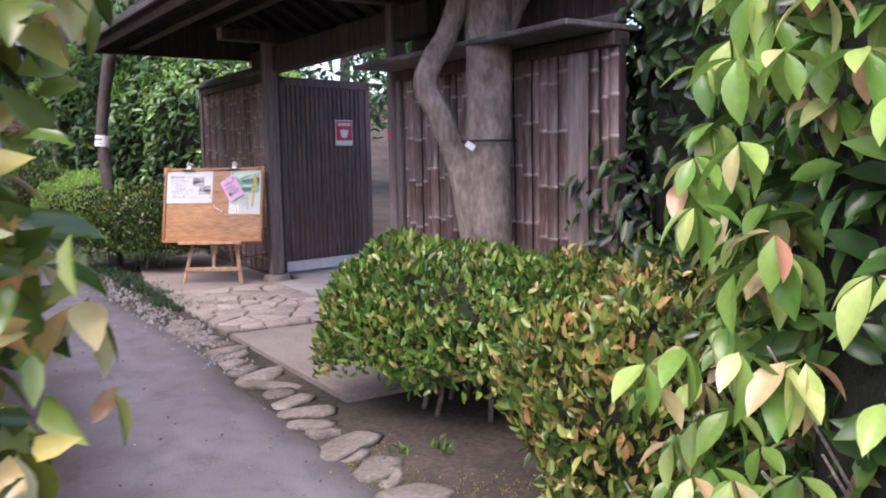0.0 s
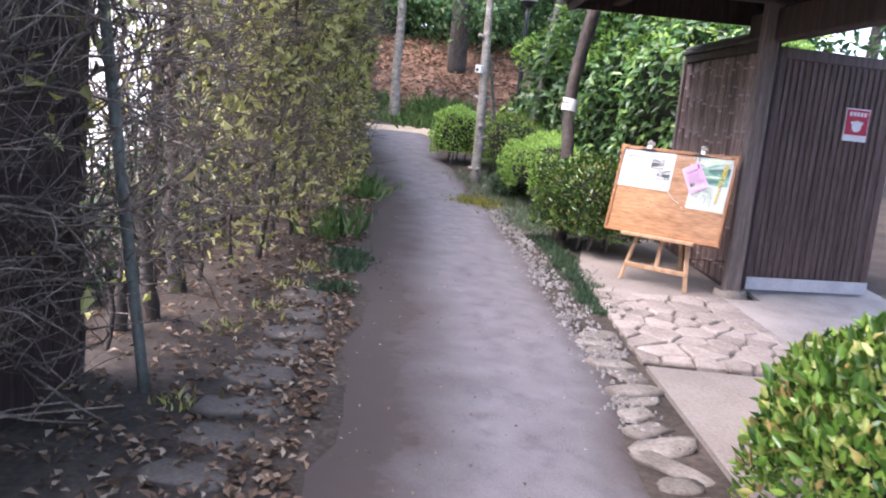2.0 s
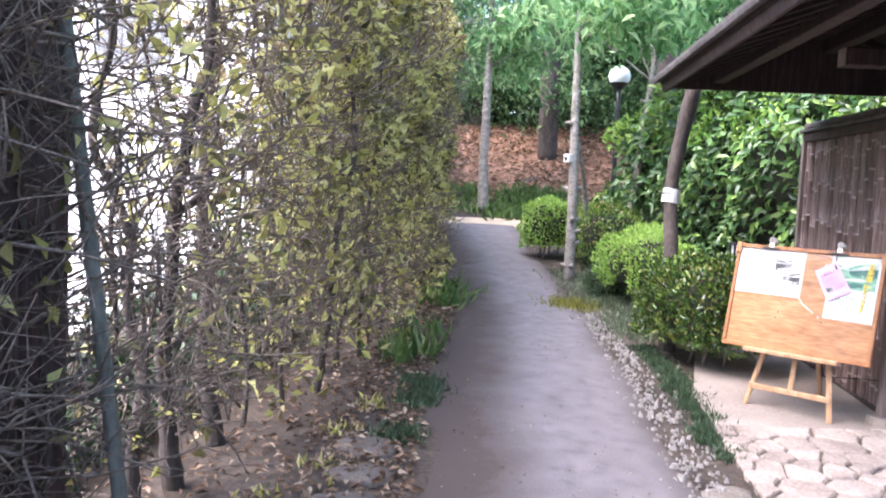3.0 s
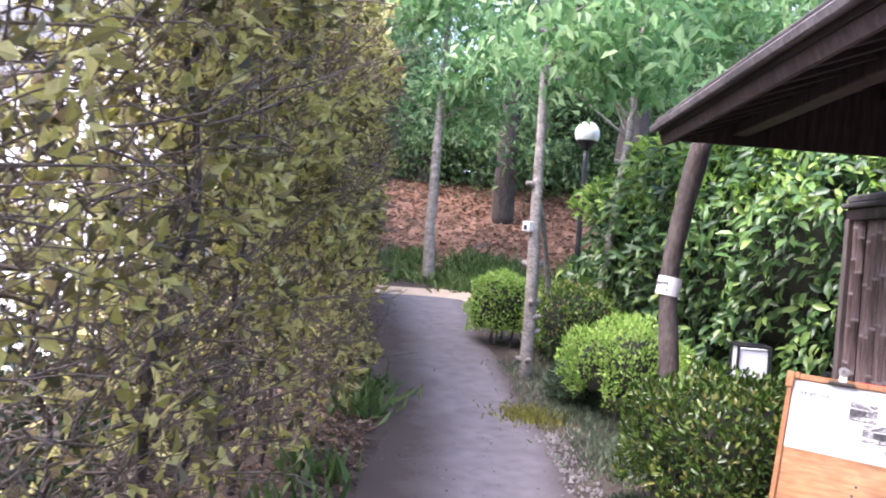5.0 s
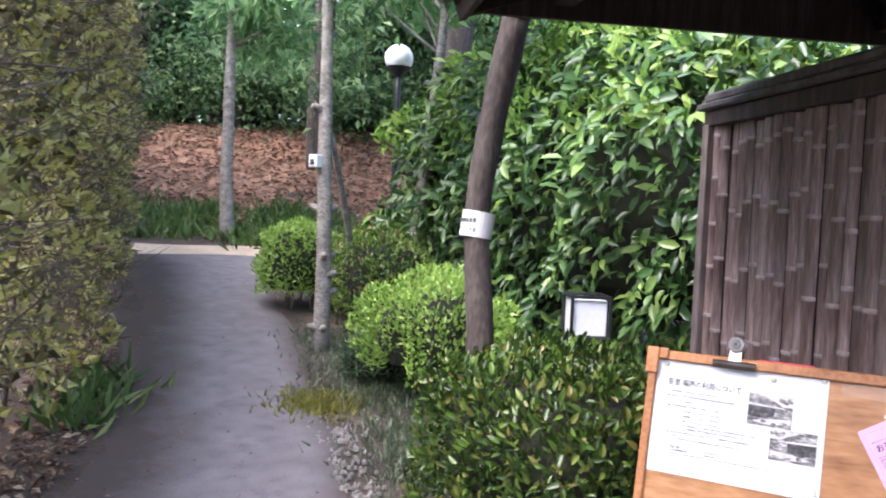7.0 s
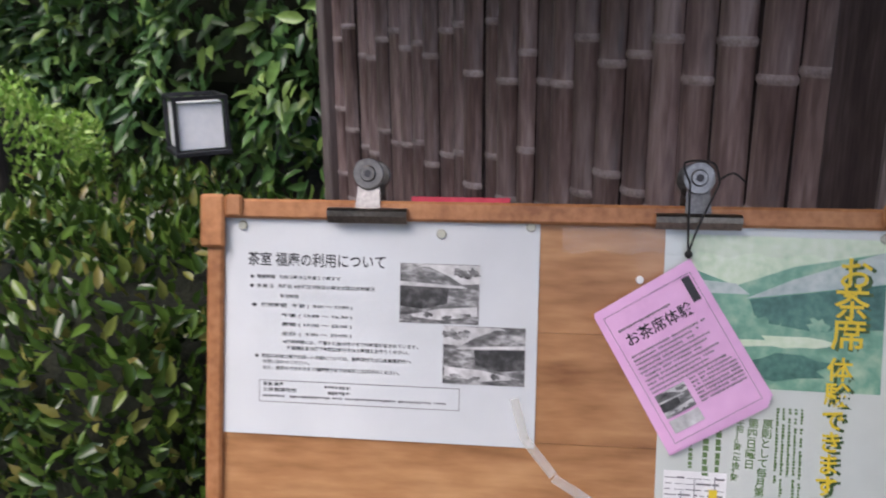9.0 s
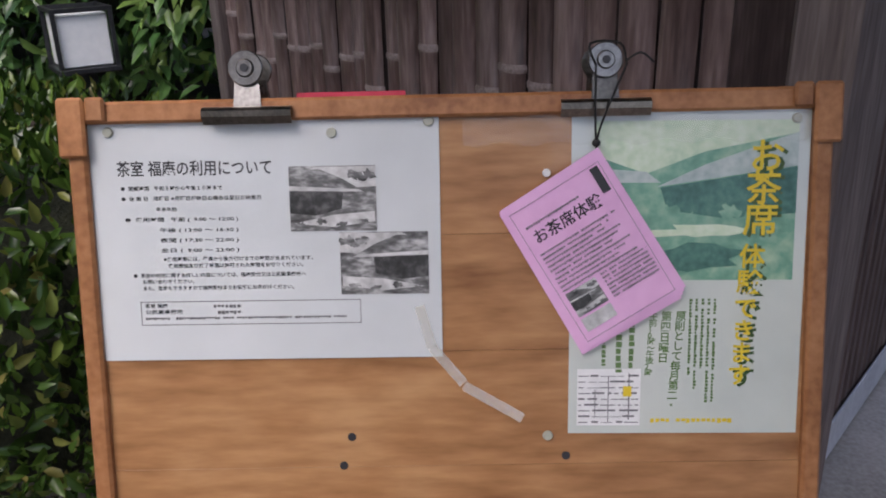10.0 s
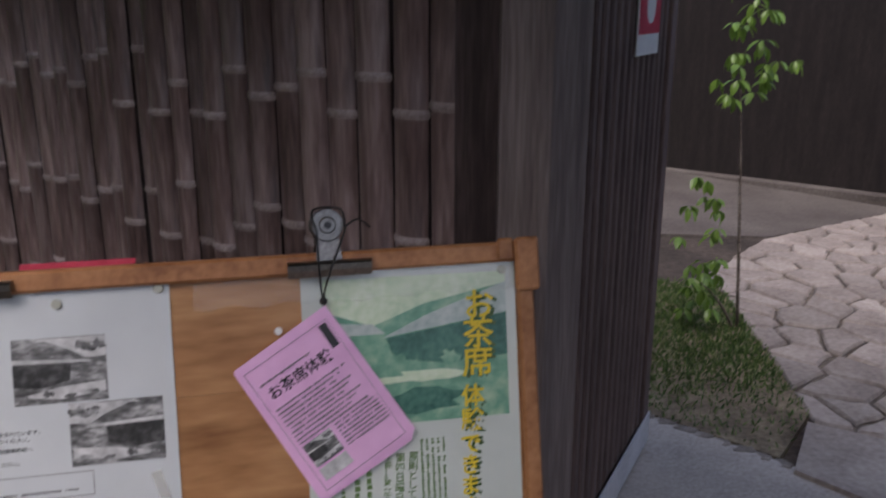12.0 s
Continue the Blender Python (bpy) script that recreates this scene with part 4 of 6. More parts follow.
mp_ = part("route_map", flat(-0.15, -0.06, -0.218, -0.135, -0.0013, 0.0003), M["white"], poster, "small route map with blue and yellow lines")
bm = bmesh.new()
rr = random.Random(17)
for j in range(9):
    z = -0.214 + j * 0.0085
    x = -0.148
    while x < -0.066:
        w = rr.uniform(0.004, 0.022)
        add_box(bm, x, min(x + w, -0.063), -0.0022, -0.0018, z, z + rr.choice((0.0008, 0.0014, 0.0026)))
        x += w + rr.uniform(0.001, 0.006)
for j in range(4):
    x = rr.uniform(-0.14, -0.075)
    add_box(bm, x, x + 0.0012, -0.0022, -0.0018, rr.uniform(-0.214, -0.19), rr.uniform(-0.17, -0.14))
tagged(part("map_print", bm, M["ink_soft"], mp_), kind="stuff")
part("map_mark", flat(-0.085, -0.073, -0.175, -0.160, -0.0024, 0.0002), M["yellow_ink"], mp_)
bars("footer_print", [(-0.045, -0.208, 0.115, 0.0065)], -0.0016, M["yellow_ink"], poster)

# pink leaflets hung by a string
leaflets = thing("leaflet_bundle", BOARD @ pose(0.195, -0.012, 0.166, 0, -31, 0), "bundle of pink printed leaflets hanging askew on string", "leaflet")
LW, LH = 0.158, 0.228
for j in range(4):
    part("leaflet", box(-LW / 2, LW / 2, -0.0008 - 0.0012 * (3 - j), -0.0001 - 0.0012 * (3 - j), -LH / 2, LH / 2, 0.0, pose(0.0025 * (3 - j) - 0.004, 0, -0.003 * (j) + 0.004, 0, 0.8 * j - 1.2, 0)), M["pink_paper"], leaflets)
yy = -0.0060
words("title", "お茶席体験", 0.0215, -0.058, 0.068, yy, M["ink"], leaflets, width=0.104, bold=0.0002)
part("stamp", flat(0.054, 0.066, 0.062, 0.100, yy + 0.0004, 0.0004), M["ink"], leaflets)
bars("small_print", [(-0.06, 0.078, 0.085, 0.0034)] + [(-0.062, 0.036 - 0.0066 * j, 0.118 - 0.012 * (j % 3), 0.0032) for j in range(10)], yy, M["ink_soft"], leaflets)
photo(leaflets, -0.062, -0.015, -0.068, -0.030, yy + 0.0004)
bars("map_print", [(-0.006, -0.030 - 0.006 * j, 0.072, 0.0032) for j in range(7)], yy, M["ink_soft"], leaflets)
part("photo_strip", flat(-0.062, -0.015, -0.092, -0.072, yy + 0.0004, 0.0004), M["photo_light"], leaflets)
bm = bmesh.new()
for a, b, c, d in ((-0.070, 0.070, 0.103, 0.1036), (-0.070, 0.070, -0.104, -0.1034), (-0.070, -0.0694, -0.104, 0.103), (0.0694, 0.070, -0.104, 0.103)):
    add_box(bm, a, b, yy - 0.0003, yy + 0.0002, c, d)
part("border_line", bm, M["ink_soft"], leaflets)

hole = BOARD.inverted() @ (leaflets.matrix_basis @ Vector((0.066, -0.004, 0.100)))
string = thing("string", BOARD, "thin black string looped over the bulldog clip", "string")
cx, cz = 0.212, BH / 2 + 0.012
kx, kz = hole.x, hole.z + 0.03
for pts in ([(cx - 0.018, -0.045, cz + 0.02), (kx - 0.004, -0.03, kz + 0.03), (kx, -0.014, kz)], [(cx + 0.022, -0.045, cz + 0.02), (kx + 0.006, -0.03, kz + 0.03), (kx, -0.014, kz)],
            [(kx, -0.014, kz), (kx + 0.001, -0.014, hole.z + 0.01), (hole.x, -0.013, hole.z)], [(cx - 0.018, -0.045, cz + 0.02), (cx - 0.02, -0.01, cz + 0.05), (cx + 0.02, -0.01, cz + 0.05), (cx + 0.022, -0.045, cz + 0.02)],
            [(cx + 0.022, -0.04, cz + 0.024), (cx + 0.04, -0.045, cz + 0.034), (cx + 0.058, -0.04, cz + 0.022)]):
    tubes("strand", [(pts, [0.0016] * len(pts))], M["string"], string, 5, 0.0)
bm = bmesh.new()
bmesh.ops.create_icosphere(bm, subdivisions=2, radius=0.006, matrix=Matrix.Translation((kx, -0.014, kz)))
part("knot", bm, M["string"], string)


def bulldog_clip(x):
    t = thing("bulldog_clip", BOARD @ pose(x, -0.016, BH / 2 - 0.018), "large steel bulldog clip on the board edge", "clip", "clips on the notice board")
    w = 0.060
    pr = [(-0.004, -0.016), (-0.012, -0.006), (-0.013, 0.002), (-0.008, 0.006), (0.0, 0.0075)]
    for sg2, yo, nm in ((1, 0.0, "front_jaw"), (-1, 0.055, "back_jaw")):
        V, F = [], []
        for xx in (-w, w):
            V += [(xx, yo + sg2 * a, b) for a, b in pr] + [(xx, yo + sg2 * (a + 0.0016), b) for a, b in pr]
        n = len(pr)
        for i in range(n - 1):
            F += [(i, i + 1, i + 1 + 2 * n, i + 2 * n), (n + i, n + i + 2 * n, n + i + 1 + 2 * n, n + i + 1)]
        F += [tuple(range(n)) + tuple(range(2 * n - 1, n - 1, -1)), tuple(range(2 * n, 3 * n)) + tuple(range(4 * n - 1, 3 * n - 1, -1))]
        o = new(nm, mesh_of(nm, V, F, M["steel"]))
        o.parent = t
        V = []
        for y in (yo, yo + 0.0015):
            V += [(-0.019, y - sg2 * 0.002, 0.004), (0.019, y - sg2 * 0.002, 0.004), (0.016, y + sg2 * 0.004, 0.045), (-0.016, y + sg2 * 0.004, 0.045)]
        F = [(0, 1, 2, 3), (7, 6, 5, 4)] + [(i, i + 4, (i + 1) % 4 + 4, (i + 1) % 4) for i in range(4)]
        o = new("tongue", mesh_of("tongue", V, F, M["steel"]))
        o.parent = t
        bm = bmesh.new()
        bmesh.ops.create_cone(bm, cap_ends=True, segments=24, radius1=0.0235, radius2=0.0235, depth=0.005, matrix=pose(0, yo - sg2 * 0.001, 0.058, 90))
        bmesh.ops.bevel(bm, geom=bm.edges[:], offset=0.0012, segments=1, affect="EDGES")
        g = part("thumb_disc", bm, M["steel"], t)
        bm = bmesh.new()
        bmesh.ops.create_cone(bm, cap_ends=True, segments=20, radius1=0.0125, radius2=0.0105, depth=0.004, matrix=pose(0, yo - sg2 * 0.0055, 0.058, 90))
        part("disc_rim", bm, M["steel"], g)
        bm = bmesh.new()
        bmesh.ops.create_cone(bm, cap_ends=True, segments=16, radius1=0.0055, radius2=0.0055, depth=0.002, matrix=pose(0, yo - sg2 * 0.0082, 0.058, 90))
        part("disc_hole", bm, M["ink"], g)
    bm = bmesh.new()
    bmesh.ops.create_cone(bm, cap_ends=True, segments=10, radius1=0.006, radius2=0.006, depth=0.034, matrix=pose(0, 0.0275, 0.030, 0, 90))
    part("spring_coil", bm, M["steel"], t)
    return t


bulldog_clip(-0.269)
bulldog_clip(0.2115)

for x, z in ((-0.466, 0.344), (-0.159, 0.337), (-0.026, 0.350), (0.473, 0.343), (0.134, -0.099)):
    bm = bmesh.new()
    bmesh.ops.create_cone(bm, cap_ends=True, segments=14, radius1=0.0075, radius2=0.006, depth=0.004, matrix=pose(0, -0.002, 0, 90))
    o = part("thumbtack", bm, M["tack"])
    o.matrix_basis = BOARD @ pose(x, -0.003, z)
    tagged(o, "round greenish grey thumbtack in the board", "thumbtack", "tacks on the board")
bm = bmesh.new()
bmesh.ops.create_cone(bm, cap_ends=True, segments=14, radius1=0.006, radius2=0.005, depth=0.004, matrix=pose(0, -0.002, 0, 90))
o = part("thumbtack", bm, M["white"])
o.matrix_basis = BOARD @ pose(0.134, -0.002, 0.276)
tagged(o, "small white thumbtack in the board", "thumbtack", "tacks on the board")

rf = part("red_folder", box(-0.21, -0.058, 0.026, 0.034, 0.2, BH / 2 + 0.008, 0.001), M["red"])
rf.matrix_basis = BOARD
tagged(rf, "thin red folder tucked behind the board", "folder")
# peeled clear tape strip
tape_m = plain("clear_tape", (0.75, 0.72, 0.66), 0.15)
p = tape_m.node_tree.nodes["Principled BSDF"]
p.inputs["Alpha"].default_value = 0.28
tp = thing("tape_strip", BOARD @ pose(-0.02, -0.004, 0.034), "crumpled strip of clear tape hanging from the notice", "tape")
for a, b in (((-0.025, 0.06), (-0.008, 0.0)), ((-0.008, 0.0), (0.035, -0.052)), ((0.035, -0.056), (0.118, -0.105))):
    d = Vector((b[0] - a[0], 0, b[1] - a[1]))
    q = Vector((-d.z, 0, d.x)).normalized() * 0.007
    V = [(a[0] + q.x, -0.002, a[1] + q.z), (a[0] - q.x, -0.003, a[1] - q.z), (b[0] - q.x, -0.006, b[1] - q.z), (b[0] + q.x, -0.003, b[1] + q.z)]
    V += [(x, y + 0.0004, z) for x, y, z in V]
    o = new("strip", mesh_of("strip", V, [(0, 1, 2, 3), (7, 6, 5, 4), (0, 4, 5, 1), (2, 6, 7, 3)], tape_m))
    o.parent = tp


def easel():
    t = thing("easel", pose(-2.582, 8.245, height(-2.63, 8.3), 0, 0, 6.5), "light wooden tripod easel holding the notice board", "easel")
    zb = 0.853 - BH / 2 * math.cos(radians(14)) - height(-2.63, 8.3)
    top = 1.05
    for sgn in (-1, 1):
        part("front_leg", beam((sgn * 0.30, -0.02, 0.0), (sgn * 0.12, 0.27, top), 0.036, 0.022), M["easel_wood"], t)
    part("rear_leg", beam((0.02, 0.62, 0.0), (0.0, 0.285, top), 0.034, 0.022), M["easel_wood"], t)
    part("centre_bar", beam((0, 0.035, 0.16), (0, 0.27, top), 0.036, 0.02), M["easel_wood"], t)
    part("cross_bar", box(-0.285, 0.285, -0.008, 0.012, 0.135, 0.175, 0.004), M["easel_wood"], t)
    part("board_ledge", box(-0.33, 0.33, -0.06, 0.022, zb - 0.02, zb + 0.008, 0.004), M["easel_wood"], t)
    part("tie_cord", beam((0.0, 0.55, 0.2), (0.55, 0.58, 0.26), 0.006, 0.006, 0.0), M["string"], t)
    return t


easel()

# clear film hanging over the top of the poster
film_m = plain("clear_film", (0.9, 0.92, 0.92), 0.06)
film_m.node_tree.nodes["Principled BSDF"].inputs["Alpha"].default_value = 0.08
V, F = [], []
for i in range(25):
    for j in range(4):
        x = 0.02 + 0.47 * i / 24
        V.append((x, -0.006 - 0.004 * math.sin(i * 0.9 + j) - 0.003 * j, 0.352 - 0.012 * j - 0.004 * math.sin(i * 1.7) * (j == 3)))
for i in range(24):
    for j in range(3):
        a = i * 4 + j
        F.append((a, a + 1, a + 5, a + 4))
fm = new("clear_film", mesh_of("clear_film", V, F, film_m))
for p in fm.data.polygons:
    p.use_smooth = True
fm.matrix_basis = BOARD
tagged(fm, "wavy clear plastic film over the top of the poster", "film")

# ---------------------------------------------------------------- shrubs along the gate side
shrub("round_hedge", 0.58, 4.93, 0.33, (0.74, 0.52, 0.40), M["leaf_mound"], 11000, 0.062, "glossy green clipped azalea mound beside the concrete slab", "hedge", 2.6, -15, 0.22, 11, 0.09, up=0.7, lump_size=0.16, bottom=-0.5, stems=9)
shrub("round_hedge", 1.56, 3.52, 0.28, (0.50, 0.48, 0.50), M["leaf_box"], 8000, 0.062, "dense clipped bush with bronze tipped leaves", "hedge", 2.6, 0, 0.2, 12, 0.08, up=0.8, lump_size=0.14)
shrub("round_hedge", 1.50, 4.95, 0.30, (0.62, 0.45, 0.42), M["leaf_box"], 5000, 0.06, "bronze green clipped bush under the tree", "hedge", 2.4, 0, 0.2, 13, 0.08, up=0.7)
shrub("box_hedge", -3.78, 9.10, 0.545, (0.62, 0.48, 0.45), M["leaf_clip"], 8000, 0.05, "square clipped dark green hedge beside the notice board", "hedge", 4.5, -25, 0.12, 14, 0.04, up=0.6, lump_size=0.1)
shrub("round_hedge", -5.70, 10.78, 0.70, (0.54, 0.48, 0.44), M["leaf_bright"], 6000, 0.045, "fresh light green rounded shrub behind the trunk", "shrub", 2.3, 0, 0.15, 15, 0.08, up=0.7)
shrub("box_hedge", -7.6, 12.3, 0.88, (0.78, 0.5, 0.45), M["leaf_mound"], 5000, 0.05, "low clipped green hedge row by the path", "hedge", 3.2, -35, 0.14, 16, 0.07, up=0.6)
shrub("round_hedge", -8.75, 12.3, 0.95, (0.44, 0.44, 0.5), M["leaf_bright"], 4000, 0.05, "rounded green shrub at the path's end", "shrub", 2.4, 0, 0.14, 17, 0.06, up=0.6)
shrub("round_shrub", -6.4, 10.92, 0.42, (0.28, 0.28, 0.24), M["mondo"], 2500, 0.07, "small dark green ball shaped shrub", "shrub", 2.1, 0, 0.12, 18, 0.04, 0.2)

# tall evergreen hedge with large leaves behind the bamboo wall
tall = thing("evergreen_hedge", pose(-5.7, 13.05, height(-5.7, 13.05), 0, 0, -25), "tall broad-leaved evergreen hedge behind the wall", "hedge")
P, N = shrub_points(19000, (2.9, 0.95, 1.55), 4.0, 0.5, 21, 0.22, 0.3, -0.95)
P = P + np.array([0, 0, 1.35])
rng = np.random.default_rng(5)
leaves("foliage", P, N * 0.5 + rng.normal(0, 0.5, N.shape) + np.array([0, 0, -0.35]), N + rng.normal(0, 0.35, N.shape) + np.array([0, 0, 0.5]), 0.15, 0.065, M["leaf_ever"], tall, rng=rng, fine=True)
P, N = shrub_points(7500, (2.9, 1.0, 1.6), 3.0, 0.15, 22, 0.25, 0.3, 0.3)
P = P + np.array([0, 0, 1.38])
leaves("new_growth", P, N * 0.5 + rng.normal(0, 0.5, N.shape), N + rng.normal(0, 0.35, N.shape), 0.13, 0.05, M["leaf_bright"], tall, label="fresh light green shoots on top", rng=rng, fine=True)
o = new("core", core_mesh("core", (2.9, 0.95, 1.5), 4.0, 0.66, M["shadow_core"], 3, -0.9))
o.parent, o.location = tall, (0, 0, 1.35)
for kx in range(6):
    x = -2.4 + kx * 0.95
    tubes("stem", [([(x, 0, -0.1), (x + 0.05, 0.05, 0.6), (x - 0.1, 0.1, 1.5)], [0.04, 0.035, 0.02])], M["twig"], tall, 6)

# bush behind the right end of the bamboo wall, its shade put in leaf colour
dk = thing("evergreen_hedge", pose(2.35, 5.5, height(2.35, 5.5), 0, 0, -30), "evergreen bush beyond the bamboo wall in shade-dark leaf colour", "hedge")
P, N = shrub_points(9000, (1.1, 0.9, 2.1), 3.0, 0.5, 31, 0.2, 0.3, -0.95)
P = P + np.array([0, 0, 1.9])
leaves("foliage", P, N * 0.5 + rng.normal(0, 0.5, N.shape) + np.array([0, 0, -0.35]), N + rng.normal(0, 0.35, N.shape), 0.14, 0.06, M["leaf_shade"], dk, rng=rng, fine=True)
o = new("core", core_mesh("core", (1.1, 0.9, 2.1), 3.0, 0.7, M["shadow_core"], 4, -0.9))
o.parent, o.location = dk, (0, 0, 1.9)


def big_leaf(name, material, L=0.10, W=0.046):
    """A pointed leaf with raised sides, midrib groove and drooping tip."""
    V, F = [], []
    prof = (0.0, 0.45, 0.85, 1.0, 0.88, 0.55, 0.0)
    n = len(prof)
    for i, w in enumerate(prof):
        t = i / (n - 1)
        z = -0.35 * L * t * t
        V += [(-W / 2 * w, L * t, z + 0.16 * W * w), (-W / 4 * w, L * t, z + 0.06 * W * w), (0, L * t, z), (W / 4 * w, L * t, z + 0.06 * W * w), (W / 2 * w, L * t, z + 0.16 * W * w)]
    for i in range(n - 1):
        for j in range(4):
            a = i * 5 + j
            F.append((a, a + 1, a + 6, a + 5))
    me = mesh_of(name, V, F, material)
    for p in me.polygons:
        p.use_smooth = True
    return me


def leaf_bush(name, x, y, label, centres, n, material, inner, seed, L=0.10, spread=0.16, root=None, face=(0, -1, 0.25)):
    """A large-leaved bush: branches to each spray, single leaves in whorls, darker leaves inside."""
    base = height(x, y)
    t = thing(name, pose(x, y, base), label, "shrub")
    r = random.Random(seed)
    lf = [big_leaf("leaf", material, L * s, L * 0.46 * s) for s in (0.85, 1.0, 1.2)]
    lines = []
    for c in centres:
        c = Vector(c) - Vector((x, y, base))
        mid = Vector((c.x * 0.45, c.y * 0.45, c.z * 0.55))
        lines.append(([(0.03 * r.random(), 0.03 * r.random(), -0.02), mid, c], [0.010, 0.006, 0.003]))
    for ln in lines[::5]:
        tubes("branch", [ln], M["twig"], t, 5)
    per = max(1, n // len(centres))
    for c in centres:
        c = Vector(c) - Vector((x, y, base))
        for w in range(max(1, per // 5)):
            o = c + Vector((r.gauss(0, spread), r.gauss(0, spread), r.gauss(0, spread)))
            for k in range(5):
                a = k * 72 + r.uniform(-20, 20)
                m = Matrix.Translation(o) @ Euler((radians(r.uniform(-70, -5)), radians(r.uniform(-15, 15)), radians(a))).to_matrix().to_4x4() @ Matrix.Translation((0, 0.008, 0))
                piece("leaf", r.choice(lf), t, m)
    return t


cs = []
r = random.Random(8)
for k in range(96):
    a, z = radians(r.uniform(115, 300)), 0.30 + 1.75 * (k + 0.5) / 96
    d = (0.60 + r.uniform(-0.10, 0.10)) * (1.0 if z < 1.6 else 1.2 - 0.25 * (z - 0.8))
    cs.append((2.24 + d * math.cos(a), 2.48 + d * math.sin(a), z))
ph = leaf_bush("broadleaf_bush", 2.2, 2.5, "large-leaved bush with yellow green and coppery young leaves", cs, 1000, M["leaf_photinia"], None, 9, 0.115, 0.06)
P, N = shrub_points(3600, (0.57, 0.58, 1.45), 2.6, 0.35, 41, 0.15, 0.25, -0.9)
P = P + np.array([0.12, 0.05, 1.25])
leaves("inner_foliage", P, N * 0.6 + rng.normal(0, 0.5, N.shape) + np.array([0, 0, -0.3]), N + rng.normal(0, 0.4, N.shape) + np.array([0, 0, 0.4]), 0.12, 0.055, M["leaf_photinia_shade"], ph, rng=rng, fine=True)
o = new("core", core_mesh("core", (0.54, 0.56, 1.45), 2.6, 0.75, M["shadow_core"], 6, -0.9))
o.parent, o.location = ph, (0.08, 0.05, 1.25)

cs = [(0.83 + 0.03 * math.sin(z * 9), 0.98, z) for z in (0.92, 1.0, 1.08, 1.16, 1.24, 1.32, 1.40, 1.48)] + [(0.81, 0.94, 1.1), (0.81, 0.94, 1.35)]
fgb = leaf_bush("foreground_bush", 0.62, 0.72, "sunlit variegated bush at the near edge of the path", cs, 260, M["leaf_fore"], None, 19, 0.066, 0.045)

g = np.random.default_rng(88)
P = g.normal(0, 1, (1000, 3)) * np.array([0.055, 0.05, 0.30]) + np.array([0.80 - 0.62, 0.95 - 0.72, 1.2 - height(0.62, 0.72)])
leaves("foliage", P, g.normal(0, 0.6, P.shape) + np.array([0.2, -0.2, 0.1]), g.normal(0, 0.6, P.shape) + np.array([0.4, -0.6, 0.5]), 0.055, 0.026, M["leaf_box"], fgb, rng=g, fine=True)

# ---------------------------------------------------------------- long hedge on the left of the path
HU = np.arange(2.6, 17.6, 0.05)


def hedge_v(u):
    return float(np.interp(u, (0, 3, 6, 10, 12, 14, 17, 19), (0.15, 0.2, 0.3, 0.42, 0.30, -0.25, -0.88, -1.2)))


hedge = thing("path_hedge", Matrix.Identity(4), "tall scraggy hedge with bare lower trunks and yellow green leaves", "hedge")
rng = np.random.default_rng(77)


def hedge_skin(n, u0, u1, dens, length, seed):
    g = np.random.default_rng(seed)
    u = g.uniform(u0, u1, n)
    z = 0.12 + 3.5 * g.random(n) ** 0.85
    d = g.random(n) ** 1.6 * 0.7
    clump = 0.5 + 0.5 * np.sin(u * 3.7 + 1.9 * np.sin(z * 2.3)) * np.sin(z * 4.1 + 1.3 * np.sin(u * 1.7)) + 0.25 * np.sin(u * 9.1 + z * 6.3)
    keep = g.random(n) < dens(u, z) * np.clip(0.30 + 0.95 * clump, 0.16, 1.0)
    u, z, d = u[keep], z[keep], d[keep]
    v = np.array([hedge_v(a) for a in u]) - d + 0.13 * np.sin(u * 4.1 + z * 3.3) + 0.10 * np.sin(z * 6.7 - u * 2.1)
    x, y = -0.66 * u + 0.75 * v, 0.75 * u + 0.66 * v
    zz = z + np.interp(u, US, HS)
    P = np.stack([x, y, zz], axis=1)
    nor = np.array([0.75, 0.66, 0.25])
    D = g.normal(0, 0.7, P.shape) + nor * 0.5 + np.array([0, 0, 0.25])
    return P, D, np.tile(nor, (len(P), 1)) + g.normal(0, 0.6, P.shape)


def hedge_density(u, z):
    return np.clip(np.interp(u, (2.6, 4.0, 5.0, 6.5, 8.0, 9.5, 18), (0.10, 0.12, 0.20, 0.45, 0.85, 1.0, 1.0)) * np.maximum(np.interp(z, (0.3, 1.0, 1.9, 3.6), (0.28, 0.42, 1.0, 1.0)), np.interp(u, (9, 12.5), (0, 1))), 0, 1)


